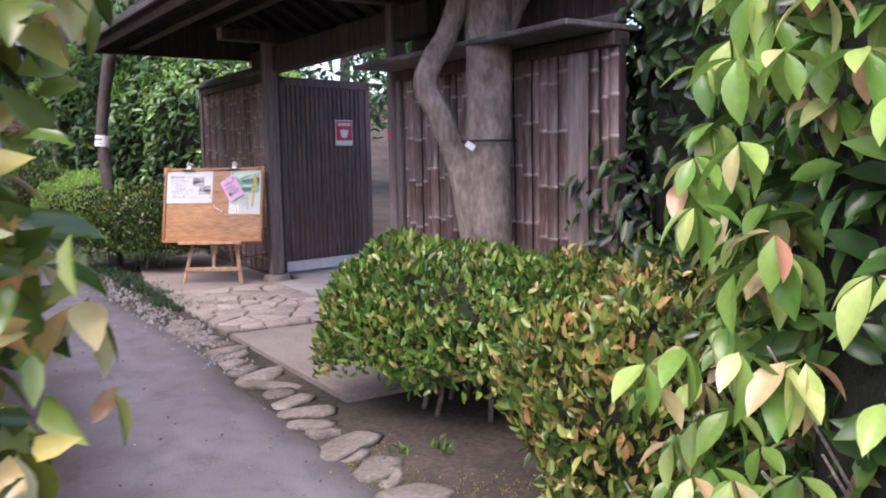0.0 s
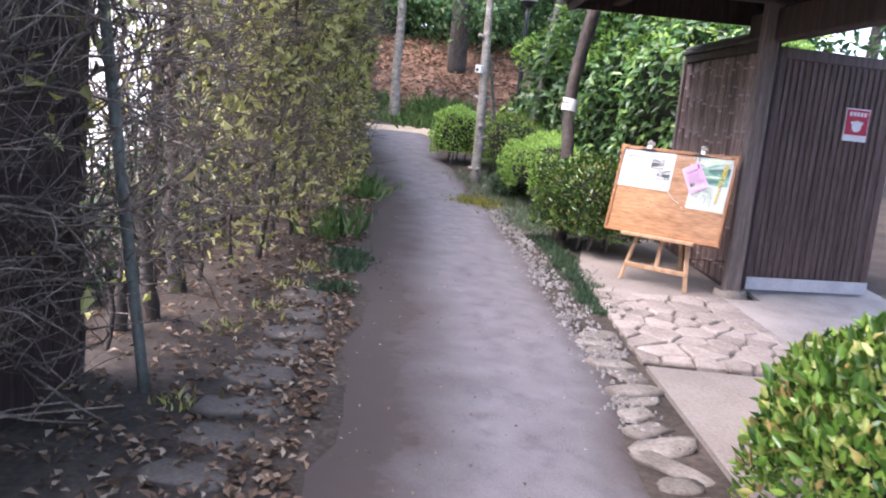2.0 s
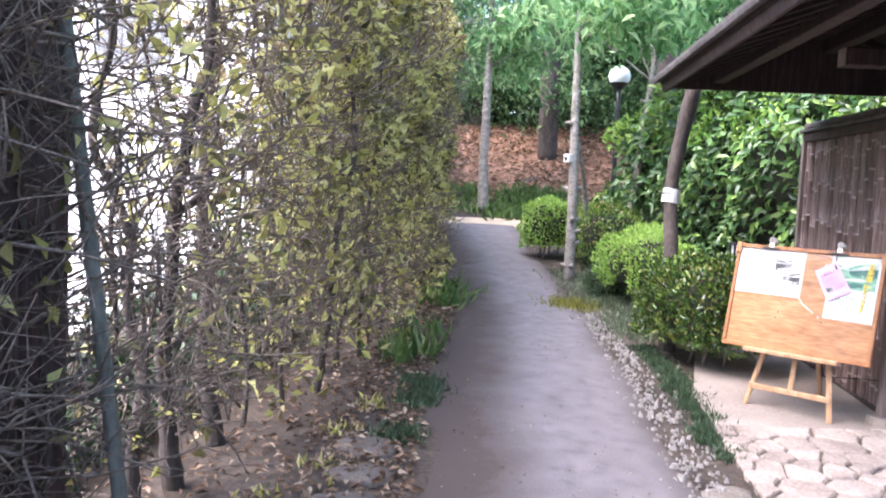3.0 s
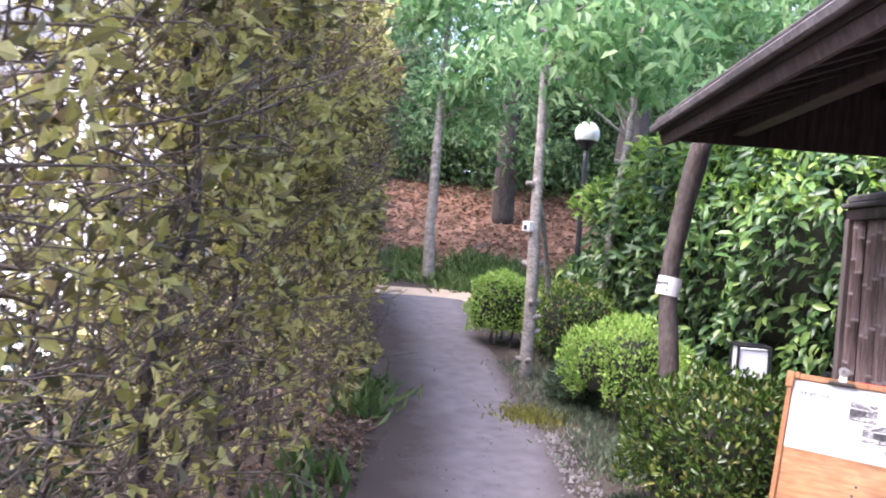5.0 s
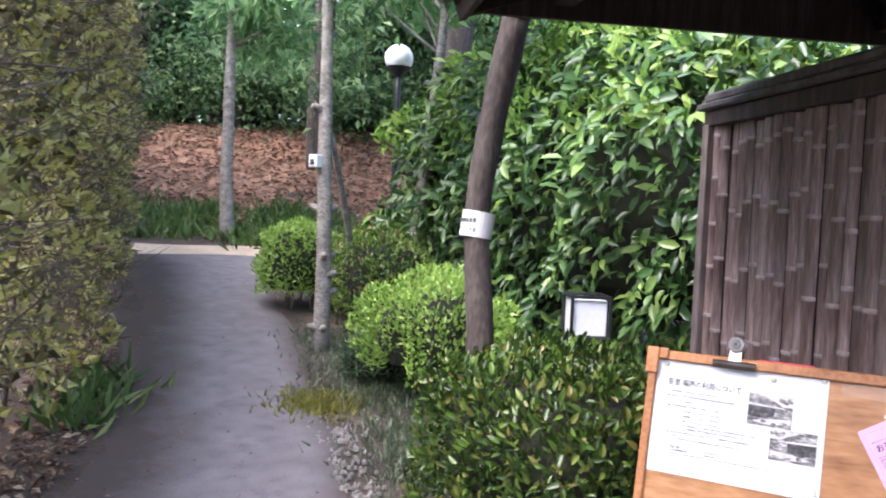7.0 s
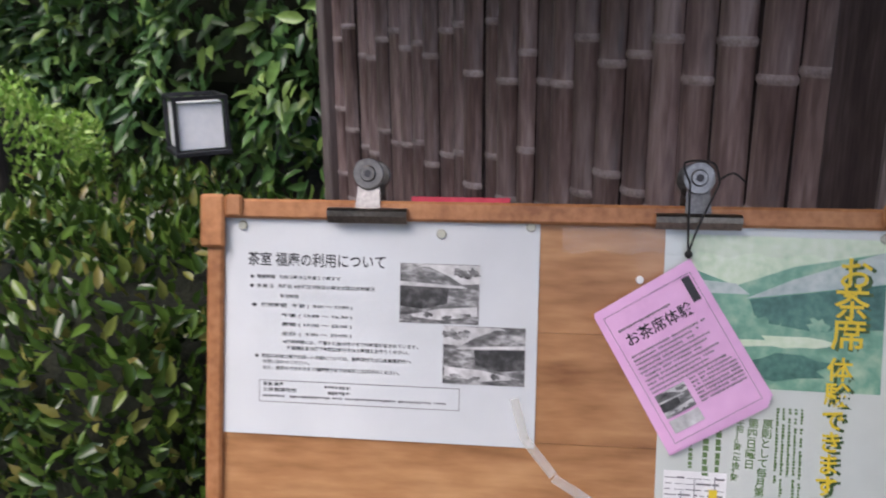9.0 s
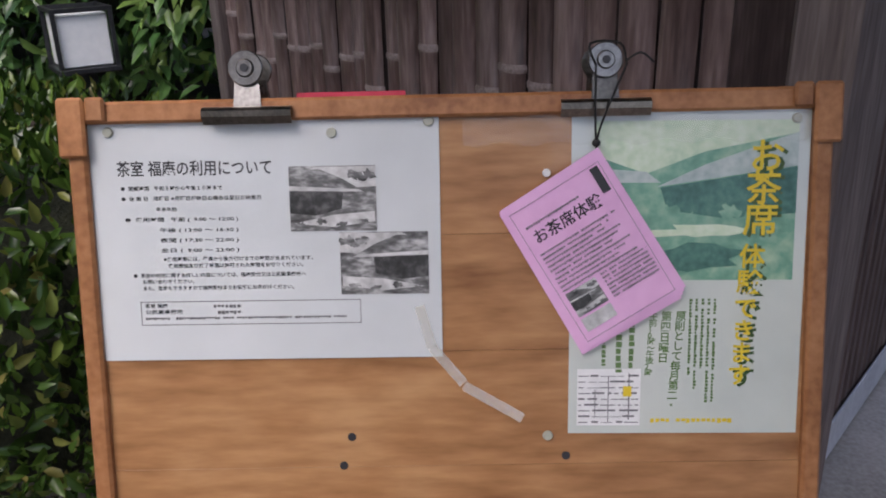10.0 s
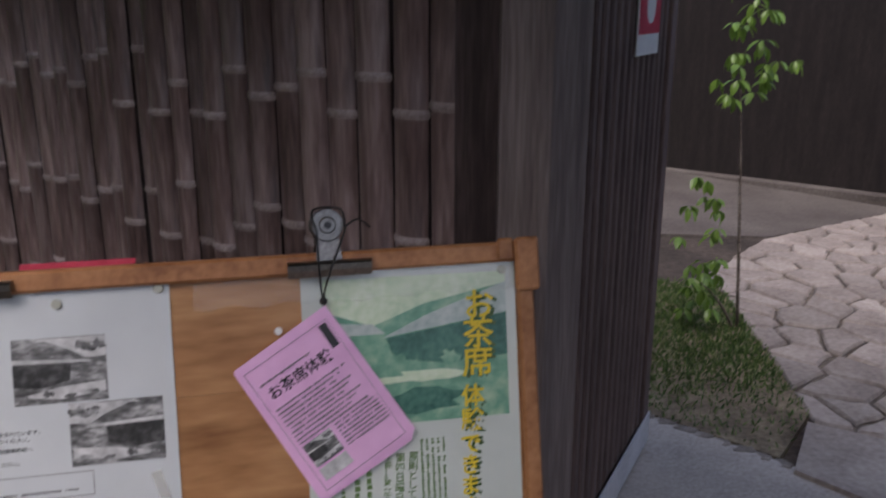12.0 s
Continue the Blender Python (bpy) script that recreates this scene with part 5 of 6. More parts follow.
for u0, u1, n in ((2.6, 6.5, 13000), (6.5, 10.5, 26000), (10.5, 17.6, 36000)):
    P, D, N = hedge_skin(n, u0, u1, hedge_density, 0.05, int(u0 * 10))
    leaves("foliage", P, D, N, 0.10, 0.05, M["leaf_hedge"], hedge, rng=rng)
r = random.Random(3)
u = 2.2
while u < 17.5:
    v0 = hedge_v(u) - 0.30 + r.uniform(-0.12, 0.12)
    x, y = uv(u, v0)
    z0 = height(x, y)
    tall_m = r.uniform(2.6, 3.7)
    big = r.choice((0.016, 0.028, 0.038, 0.05)) if u < 8 else r.uniform(0.012, 0.022)
    pts, rad = [(x, y, z0 - 0.05)], [big * 1.2]
    a, b = 0.0, 0.0
    for q in range(1, 13):
        a, b = a + r.gauss(0, 0.055), b + r.gauss(0, 0.03)
        pts.append((x - a * 0.66 + b * 0.75, y + a * 0.75 + b * 0.66, z0 + tall_m * (q + r.uniform(-0.2, 0.2)) / 12))
        rad.append(big * (1 - 0.055 * q) * r.uniform(0.85, 1.12))
    tubes("trunk", [(pts, rad)], M["bark_dark"], hedge, 8, 0.3)
    for q in ((3, 5, 6, 8, 9) if u < 8.5 else (6,)):
        p, w = Vector(pts[q]), rad[q] * r.uniform(0.35, 0.65)
        du, dv = r.choice((-1, 1)) * r.uniform(0.3, 1.0), r.uniform(-0.4, 0.5)
        d = Vector((-0.66 * du + 0.75 * dv, 0.75 * du + 0.66 * dv, r.uniform(0.4, 1.3))).normalized()
        ln = [p]
        for e in range(4):
            d = (d + Vector((r.gauss(0, 0.22), r.gauss(0, 0.22), r.gauss(0.05, 0.22)))).normalized()
            ln.append(ln[-1] + d * r.uniform(0.10, 0.24))
        tubes("branch", [(ln, [w, w * 0.85, w * 0.7, w * 0.5, w * 0.25])], M["bark_dark"], hedge, 6, 0.3, 3)
    u += r.uniform(0.22, 0.5) if u < 9 else r.uniform(0.4, 0.7)


def twig_lines(n, u0, u1, seed):
    rr = random.Random(seed)
    out = []
    for k in range(n):
        u = rr.uniform(u0, u1)
        v = hedge_v(u) - rr.uniform(0.05, 0.35)
        x, y = uv(u, v)
        z = height(x, y) + rr.uniform(0.3, 3.2)
        p = Vector((x, y, z))
        du, dv = rr.gauss(0, 0.6), rr.uniform(-0.4, 0.6)
        d = Vector((-0.66 * du + 0.75 * dv, 0.75 * du + 0.66 * dv, rr.uniform(-0.1, 0.6))).normalized()
        L = rr.uniform(0.25, 0.75)
        q = p + d * L * 0.5 + Vector((rr.gauss(0, 0.05), rr.gauss(0, 0.05), rr.gauss(0, 0.05)))
        e = p + d * L + Vector((rr.gauss(0, 0.1), rr.gauss(0, 0.1), rr.gauss(0, 0.12)))
        w = rr.uniform(0.003, 0.009)
        out.append(([p, q, e], [w, w * 0.7, w * 0.3]))
        for j in range(2):
            e2 = q + Vector((rr.gauss(0, 0.16), rr.gauss(0, 0.16), rr.gauss(0.05, 0.14)))
            out.append(([q, (q + e2) / 2 + Vector((0, 0, 0.02)), e2], [w * 0.55, w * 0.4, w * 0.2]))
    return out


tw = tubes("twig_mass", twig_lines(2300, 2.2, 8.5, 4), M["twig"], hedge, 4, 0.0, 2)
tagged(tw, kind="stuff")
tw = tubes("twig_mass", twig_lines(2600, 8.5, 17.4, 5), M["twig"], hedge, 4, 0.0, 2)
tagged(tw, kind="stuff")

# green stake standing in the hedge
x, y = uv(4.55, 0.42)
st = tubes("garden_stake", [([(x - 0.03, y - 0.03, -0.15), (x - 0.13, y - 0.15, 1.0), (x - 0.27, y - 0.32, 2.7)], [0.028, 0.028, 0.027])], M["pole_green"], None, 10, 0.0)
tagged(st, "grey green painted stake leaning in the hedge", "stake")

# old trunk at the near end of the hedge
x, y = uv(2.75, 0.05)
dp = thing("dead_trunk", pose(x, y, height(x, y)), "broad dark old trunk at the hedge's near end", "tree trunk")
tubes("trunk", [([(0, 0, -0.1), (0.02, 0.02, 0.9), (-0.04, 0.03, 2.0), (-0.02, 0.0, 3.4)], [0.17, 0.14, 0.13, 0.10])], M["bark_dark"], dp, 12, 0.2)

# added leaf mass: shade-coloured leaves hide the bright yard behind the hedge
g = np.random.default_rng(51)
n = 9000
u, v = 2.6 + 8.6 * g.random(n) ** 0.75, -0.45 - np.abs(g.normal(0, 0.55, n))
P = np.stack([-0.66 * u + 0.75 * v, 0.75 * u + 0.66 * v, np.interp(u, US, HS) + np.interp(u, (6.0, 8.5), (0.34, 1.25)) * g.random(n) ** 1.4], axis=1)
ug = leaves("undergrowth", P, g.normal(0, 0.6, P.shape) + np.array([0, 0, 0.3]), g.normal(0, 0.5, P.shape) + np.array([0, 0, 1]), 0.10, 0.045, M["leaf_shade"], None, label="added undergrowth behind the hedge trunks in shade-dark leaf colour", rng=g)
ug["category"] = "undergrowth"

g = np.random.default_rng(53)
n = 1300
u, v = g.uniform(2.4, 9.0, n), g.uniform(-0.7, 0.62, n)
P = np.stack([-0.66 * u + 0.75 * v, 0.75 * u + 0.66 * v, np.zeros(n)], axis=1)
P[:, 2] = [height(a, b) + 0.012 for a, b in P[:, :2]]
fl = leaves("fallen_leaves", P, g.normal(0, 1, P.shape) * np.array([1, 1, 0.2]), g.normal(0, 0.35, P.shape) + np.array([0, 0, 1]), 0.06, 0.03, M["litter"], None, label="brown fallen leaves under the hedge trunks", rng=g)
fl["category"] = "leaf litter"

# ---------------------------------------------------------------- trees


def forked_tree():
    x, y = 0.61, 5.69
    z0 = height(x, y)
    t = thing("garden_tree", pose(x, y, z0), "forked smooth grey-brown tree trunk before the bamboo wall", "tree")
    R = Vector((0.98, 0.19, 0))

    def at(off, z):
        return R * off + Vector((0, 0, z - z0))
    tubes("trunk", [([at(0, z0 - 0.1), at(-0.01, 0.5), at(0.0, 1.1), at(0.02, 1.7), at(0.03, 2.4), at(0.1, 3.6), at(0.0, 5.6)], [0.20, 0.17, 0.15, 0.145, 0.155, 0.11, 0.06])], M["bark"], t, 18, 0.06, 6)
    tubes("limb", [([at(-0.05, 0.45), at(-0.10, 0.83), at(-0.17, 1.20), at(-0.29, 1.52), at(-0.38, 1.72), at(-0.33, 1.89), at(-0.23, 2.06), at(-0.16, 2.4), at(-0.25, 3.3)], [0.09, 0.09, 0.082, 0.077, 0.08, 0.075, 0.07, 0.07, 0.04])], M["bark"], t, 12, 0.06, 5)
    tubes("limb", [([at(0.05, 1.9), at(0.22, 2.25), at(0.42, 2.6), at(0.7, 3.3)], [0.07, 0.06, 0.055, 0.03])], M["bark"], t, 9, 0.08, 4)
    bm = bmesh.new()
    bmesh.ops.create_cone(bm, cap_ends=False, segments=20, radius1=0.178, radius2=0.178, depth=0.014, matrix=Matrix.Translation(at(0.01, 1.37)))
    part("rope", bm, M["string"], t)
    part("name_tag", box(-0.03, 0.03, -0.002, 0.002, -0.02, 0.02, 0.001, Matrix.Translation(at(-0.11, 1.34) + Vector((0.03, -0.16, 0))) @ pose(0, 0, 0, 0, 35, 10)), M["white"], t, "small white tag on the rope")
    g = np.random.default_rng(6)
    # crown is out of view, spread wide to shade the bamboo wall
    P = g.normal(0, 1, (15000, 3)) * np.array([1.6, 1.2, 0.5]) + np.array([1.2, 0.3, 5.2])
    # second cluster, also unseen, added to shade the near path
    P[9000:] += np.array([-2.2, -2.2, 0.2])
    leaves("crown", P, g.normal(0, 1, P.shape), g.normal(0, 0.5, P.shape) + np.array([0, 0, 1]), 0.13, 0.06, M["leaf_canopy"], t, rng=g)
    return t


forked_tree()

tt = thing("leaning_trunk", pose(-4.52, 9.42, height(-4.6, 9.44)), "dark leaning tree trunk with a white paper label band", "tree trunk")
h0 = height(-4.6, 9.44)
tubes("trunk", [([(0.24, -0.20, -0.08), (0.15, -0.11, 0.95 - h0), (0.03, -0.01, 1.55 - h0), (0.06, 0.02, 2.0 - h0), (0.14, 0.10, 2.62 - h0)], [0.085, 0.07, 0.064, 0.068, 0.074])], M["bark_dark"], tt, 14, 0.12, 5)
bm = bmesh.new()
bmesh.ops.create_cone(bm, cap_ends=False, segments=20, radius1=0.083, radius2=0.083, depth=0.13, matrix=pose(0.027, -0.004, 1.56 - h0, -7, 4))
part("label_band", bm, M["white"], tt, "white paper band with print")
bm = bmesh.new()
for j in range(2):
    for i in range(9):
        a = radians(-170 + i * 13)
        bmesh.ops.create_cube(bm, size=1, matrix=Matrix.Translation((0.027 + 0.0845 * math.cos(a), -0.004 + 0.0845 * math.sin(a), 1.585 - h0 - j * 0.05)) @ Matrix.Rotation(a, 4, "Z") @ Matrix.Diagonal((0.002, 0.013, 0.022, 1)))
part("lettering", bm, M["ink_soft"], tt)
bm = bmesh.new()
bmesh.ops.create_cone(bm, cap_ends=True, segments=14, radius1=0.084, radius2=0.08, depth=0.012, matrix=pose(0.141, 0.091, 2.622 - h0, 0, 10))
part("sawn_top", bm, M["end_grain"], tt, "pale sawn top")


def slim_tree(name, x, y, line, radii, label, bark, stubs=0, seed=0, crown=None, cat="tree"):
    z0 = height(x, y)
    t = thing(name, pose(x, y, z0), label, cat)
    tubes("trunk", [(line, radii)], bark, t, 9, 0.12, 4)
    rr = random.Random(seed)
    P, R = smooth_line(line, radii, 6)
    for k in range(stubs):
        i = rr.randrange(2, len(P) - 1)
        a = rr.uniform(0, 6.28)
        e = P[i] + Vector((math.cos(a) * 0.13, math.sin(a) * 0.13, 0.05))
        tubes("stub", [([P[i], (P[i] + e) / 2, e], [0.045, 0.034, 0.02])], bark, t, 6, 0.2, 2)
    if crown:
        g = np.random.default_rng(seed + 50)
        n, cz, sx, sz, mat_, L = crown
        n = int(n * 0.65)
        lines = []
        C = []
        for k in range(14):
            a, rad = rr.uniform(0, 6.28), sx * rr.uniform(0.4, 1.1)
            i = rr.randrange(int(len(P) * 0.64), len(P))
            e = Vector((P[i].x + math.cos(a) * rad, P[i].y + math.sin(a) * rad, max(P[i].z + rr.uniform(-0.1, 0.5), cz - sz)))
            lines.append(([P[i], (P[i] + e) / 2 + Vector((0, 0, 0.12)), e], [R[i] * 0.4, R[i] * 0.25, 0.005]))
            C += [e, (P[i] + e * 2) / 3]
        for ln in lines:
            tubes("limb", [ln], bark, t, 5, 0.1, 3)
        C = np.array([tuple(c) for c in C])
        cc = C[g.integers(0, len(C), n)]
        Q = cc + g.normal(0, 1, (n, 3)) * np.array([0.34, 0.34, 0.16])
        leaves("crown", Q, g.normal(0, 0.7, Q.shape) + np.array([0, 0, -0.35]), g.normal(0, 0.4, Q.shape) + np.array([0, 0, 1]), L, L * 0.42, mat_, t, rng=g)
    return t


slim_tree("knobbly_tree", -7.32, 11.22, [(0, 0, -0.05), (0.0, 0, 0.8), (-0.03, 0.0, 1.7), (-0.08, 0.02, 3.0), (-0.12, 0.0, 4.6), (-0.1, 0, 6.0)], [0.075, 0.068, 0.062, 0.05, 0.035, 0.015], "slim knobbly trunk with cut branch stubs", M["bark_pale"], 24, 3, (5200, 3.6, 1.5, 1.5, M["leaf_canopy"], 0.20))
slim_tree("slim_tree", -13.0, 14.8, [(0, 0, -0.05), (-0.06, 0, 1.0), (-0.05, 0, 2.2), (-0.1, 0.05, 3.6), (0, 0, 5.4)], [0.12, 0.10, 0.09, 0.07, 0.03], "slim grey tree standing at the path's end", M["bark_pale"], 3, 5, (5000, 3.8, 2.0, 1.6, M["leaf_canopy"], 0.22))
slim_tree("slim_tree", -7.75, 12.92, [(0, 0, -0.05), (0.08, 0.06, 1.0), (0.17, 0.13, 2.1), (0.24, 0.19, 3.2), (0.3, 0.3, 5.2)], [0.065, 0.060, 0.056, 0.05, 0.03], "pale slender leaning tree among the shrubs", M["bark_pale"], 2, 7, (3600, 5.4, 1.8, 1.4, M["leaf_canopy"], 0.21))
slim_tree("slim_tree", -5.9, 15.2, [(0, 0, -0.05), (0.1, 0.1, 2.2), (0.4, 0.2, 3.6), (0.9, 0.3, 5.4)], [0.12, 0.11, 0.09, 0.04], "forked tree rising behind the evergreen hedge", M["bark"], 0, 9, (5200, 4.6, 2.0, 1.4, M["leaf_canopy"], 0.21))
slim_tree("slim_tree", -15.5, 13.2, [(0, 0, -0.05), (0.0, 0, 2), (0.1, 0, 4), (0, 0, 7)], [0.22, 0.2, 0.17, 0.08], "dark old trunk on the slope", M["bark_dark"], 0, 11, (6000, 5.2, 2.6, 1.6, M["leaf_far"], 0.17))
slim_tree("slim_tree", -14.8, 18.6, [(0, 0, -0.3), (0.0, 0, 2), (0.1, 0, 4), (0, 0, 7)], [0.26, 0.24, 0.2, 0.08], "dark old trunk above the mulch bank", M["bark_dark"], 0, 13, (6000, 5.2, 2.8, 1.8, M["leaf_far"], 0.17))
slim_tree("slim_tree", -11.5, 18.8, [(0, 0, -0.3), (0.0, 0, 2), (0.1, 0, 4), (0, 0, 7)], [0.36, 0.32, 0.25, 0.1], "broad dark trunk in the shade of the wood", M["bark_dark"], 0, 15, (6000, 4.8, 2.8, 1.8, M["leaf_far"], 0.17))

# brace between the knobbly trunk and the ground
z1 = height(-7.94, 12.46)
br = tubes("tree_brace", [([(-7.85, 12.3, z1 - 0.03), (-7.6, 11.8, 1.5), (-7.36, 11.3, 2.25)], [0.03, 0.03, 0.028])], M["bark_pale"], None, 8, 0.05)
tagged(br, "weathered pole bracing the knobbly trunk", "brace")
bx = thing("birdhouse_box", pose(-7.37, 11.14, 2.0), "small white box tied to the knobbly trunk", "box")
part("case", box(-0.05, 0.05, -0.05, 0.03, -0.05, 0.06, 0.006), M["white"], bx)
part("lens_hole", box(-0.025, 0.025, -0.056, -0.0505, -0.03, 0.02, 0.002), M["ink"], bx)

# ---------------------------------------------------------------- lamps
gx, gy = -9.62, 14.92
gl = thing("globe_lamp", pose(gx, gy, height(gx, gy)), "path lamp with a white globe on a dark pole", "lamp")
hz = 3.69 - height(gx, gy)
tubes("pole", [([(0, 0, -0.05), (0, 0, 1.2), (0.0, 0, hz - 0.2)], [0.05, 0.045, 0.04])], M["black_metal"], gl, 12, 0.0)
bm = bmesh.new()
bmesh.ops.create_uvsphere(bm, u_segments=24, v_segments=16, radius=0.2, matrix=Matrix.Translation((0, 0, hz)))
g_ = part("globe", bm, M["lamp_glass"], gl, "white glass globe")
for p in g_.data.polygons:
    p.use_smooth = True
bm = bmesh.new()
bmesh.ops.create_cone(bm, cap_ends=True, segments=20, radius1=0.07, radius2=0.17, depth=0.12, matrix=Matrix.Translation((0, 0, hz - 0.17)))
part("cup", bm, M["black_metal"], gl)

lx, ly = -4.90, 11.52
ln_ = thing("garden_lantern", pose(lx, ly, height(lx, ly), 0, 0, 41), "square white garden lantern in a black metal frame", "lamp")
zb = 0.75 - height(lx, ly)
hw, hh = 0.14, 0.28
part("post", box(-0.05, 0.05, -0.05, 0.05, -0.02, zb - 0.03, 0.006), M["black_metal"], ln_)
part("base_plate", box(-hw - 0.015, hw + 0.015, -hw - 0.015, hw + 0.015, zb - 0.03, zb, 0.005), M["black_metal"], ln_)
part("shade", box(-hw + 0.014, hw - 0.014, -hw + 0.014, hw - 0.014, zb + 0.002, zb + hh - 0.012, 0.008), M["lamp_glass"], ln_, "white milk glass shade")
for a in (-1, 1):
    for b in (-1, 1):
        part("upright", box(a * hw - 0.011, a * hw + 0.011, b * hw - 0.011, b * hw + 0.011, zb, zb + hh, 0.002), M["black_metal"], ln_)
    part("top_rim", box(-hw - 0.012, hw + 0.012, a * hw - 0.011, a * hw + 0.011, zb + hh - 0.001, zb + hh + 0.021, 0.002), M["black_metal"], ln_)
    part("top_rim", box(a * hw - 0.011, a * hw + 0.011, -hw + 0.011, hw - 0.011, zb + hh, zb + hh + 0.02, 0.002), M["black_metal"], ln_)

# ---------------------------------------------------------------- low plants


def blades(name, x, y, n, spread, length, width, material, label, seed, category="plant", sy=None, group=""):
    t = thing(name, pose(x, y, height(x, y)), label, category, group)
    g = np.random.default_rng(seed)
    P = np.zeros((n, 3))
    P[:, 0], P[:, 1] = g.normal(0, spread * 0.5, n), g.normal(0, (sy or spread) * 0.5, n)
    P[:, 2] = [height(x + a, y + b) - height(x, y) - 0.02 for a, b in P[:, :2]]
    D = g.normal(0, 0.55, P.shape)
    D[:, 2] = np.abs(D[:, 2]) + 0.55
    leaves("tuft", P, D, g.normal(0, 1, P.shape), length, width, material, t, curl=0.3, rng=g)
    return t


r = random.Random(12)
k = 0
for u in np.arange(6.9, 9.9, 0.25):
    x, y = uv(u + r.uniform(-0.06, 0.06), right_v(u) + 0.28 + 0.10 * r.random())
    blades("mondo_grass", x, y, 380, 0.125, 0.06, 0.005, M["mondo"], "dark tufted mondo grass edging the path", 100 + k, group="mondo grass along the path")
    k += 1
for u, dv in ((7.75, -0.05), (7.95, -0.12), (7.45, -0.1), (6.75, -0.2)):
    x, y = uv(u, left_v(u) + dv)
    blades("mondo_grass", x, y, 420, 0.16, 0.075, 0.005, M["mondo"], "small dark grass tuft at the path's left edge", 130 + k, group="tufts at the left edge")
    k += 1
for j in range(34):
    u = r.uniform(10.2, 15.2)
    x, y = uv(u, right_v(u) + r.uniform(0.2, 1.3))
    blades("low_grass", x, y, 240, 0.4, 0.085, 0.006, M["grey_grass"], "grey green low grass clump beside the path", 200 + j, group="low grass clumps")
blades("yellow_sedge", -6.30, 10.12, 900, 0.34, 0.08, 0.006, M["moss"], "low yellow green sedge cushion beside the path", 301, sy=0.3)
for j, (u, v) in enumerate(((11.2, 0.52), (11.6, 0.48), (12.0, 0.42), (9.4, 0.58), (8.6, 0.6))):
    x, y = uv(u, v)
    blades("strap_leaf_plant", x, y, 42, 0.26, 0.27, 0.022, M["grass"], "arching strap-leaved plant at the foot of the hedge", 310 + j, group="strap-leaved plants")
for j in range(26):
    u, v = r.uniform(19.2, 21.4), r.uniform(-3.2, 3.4)
    x, y = uv(u, v)
    blades("grass_clump", x, y, 260, 0.55, 0.28, 0.014, M["grass"], "tall green grass clump at the foot of the bank", 340 + j, group="grass clumps by the bank")
for j in range(6):
    u, v = r.uniform(4.4, 7.6), r.uniform(0.42, 0.66)
    x, y = uv(u, v)
    blades("seedling", x, y, 22, 0.15, 0.07, 0.022, M["leaf_hedge"], "small green seedling in the leaf litter", 380 + j, group="seedlings under the hedge")
for j, (x, y) in enumerate(((0.55, 4.35), (0.35, 4.25))):
    blades("weed", x, y, 14, 0.10, 0.06, 0.02, M["grass"], "low weed on the bare soil by the hedge", 395 + j, group="weeds on the soil")

for j, (x, y, n) in enumerate(((0.30, 3.95, 300), (0.42, 3.75, 260), (0.12, 4.22, 160), (0.85, 3.9, 160))):
    blades("moss_patch", x, y, n, 0.24, 0.022, 0.006, M["moss"], "yellow green moss on the bare soil", 420 + j, "moss", group="moss on the soil")

# mulch on the bank
V, F = [], []
us, vs = np.arange(20.6, 27.1, 0.25), np.arange(-5.5, 5.0, 0.25)
for u in us:
    for v in vs:
        x, y = uv(u, v)
        V.append((x, y, height(x, y) + 0.02 + 0.07 * noise.noise(Vector((x * 2.1, y * 2.1, 1)))))
w = len(vs)
for i in range(len(us) - 1):
    for j in range(w - 1):
        a = i * w + j
        F.append((a, a + w, a + w + 1, a + 1))
tagged(new("mulch_bank", mesh_of("mulch_bank", V, F, M["mulch"])), "reddish brown mulch covering the bank", "mulch", kind="structure")
g = np.random.default_rng(15)
n = 9000
u, v = g.uniform(20.3, 26.5, n), g.uniform(-5.2, 4.8, n)
P = np.stack([-0.66 * u + 0.75 * v, 0.75 * u + 0.66 * v, np.interp(u, US, HS) + 0.04], axis=1)
D = g.normal(0, 1, P.shape) * np.array([1, 1, 0.35])
leaves("mulch_chips", P, D, g.normal(0, 0.4, P.shape) + np.array([0, 0, 1]), 0.14, 0.05, M["litter"], None, label="scattered bark and dry leaf mulch", rng=g)
bpy.data.objects["mulch_chips"]["category"] = "mulch"

# dry leaf litter under the left hedge and by the right soil edge
n = 4600
u = g.uniform(1.6, 14.0, n)
v = np.array([left_v(a) for a in u]) - 0.05 - np.abs(g.normal(0, 0.45, n))
P = np.stack([-0.66 * u + 0.75 * v, 0.75 * u + 0.66 * v, np.interp(u, US, HS) + 0.008], axis=1)
lt = leaves("leaf_litter", P, g.normal(0, 1, P.shape) * np.array([1, 1, 0.3]), g.normal(0, 0.5, P.shape) + np.array([0, 0, 1]), 0.06, 0.03, M["litter"], None, label="dry brown leaf litter under the hedge", rng=g)
lt["category"] = "leaf litter"
n = 700
u = g.uniform(0, 17, n)
v = np.array([g.uniform(left_v(a), right_v(a) + 0.25) for a in u])
P = np.stack([-0.66 * u + 0.75 * v, 0.75 * u + 0.66 * v, np.interp(u, US, HS) + 0.017], axis=1)
lt = leaves("fallen_petals", P, g.normal(0, 1, P.shape) * np.array([1, 1, 0.1]), g.normal(0, 0.2, P.shape) + np.array([0, 0, 1]), 0.02, 0.013, M["litter"], None, label="small dry leaf bits scattered on the path", rng=g)
lt["category"] = "leaf litter"

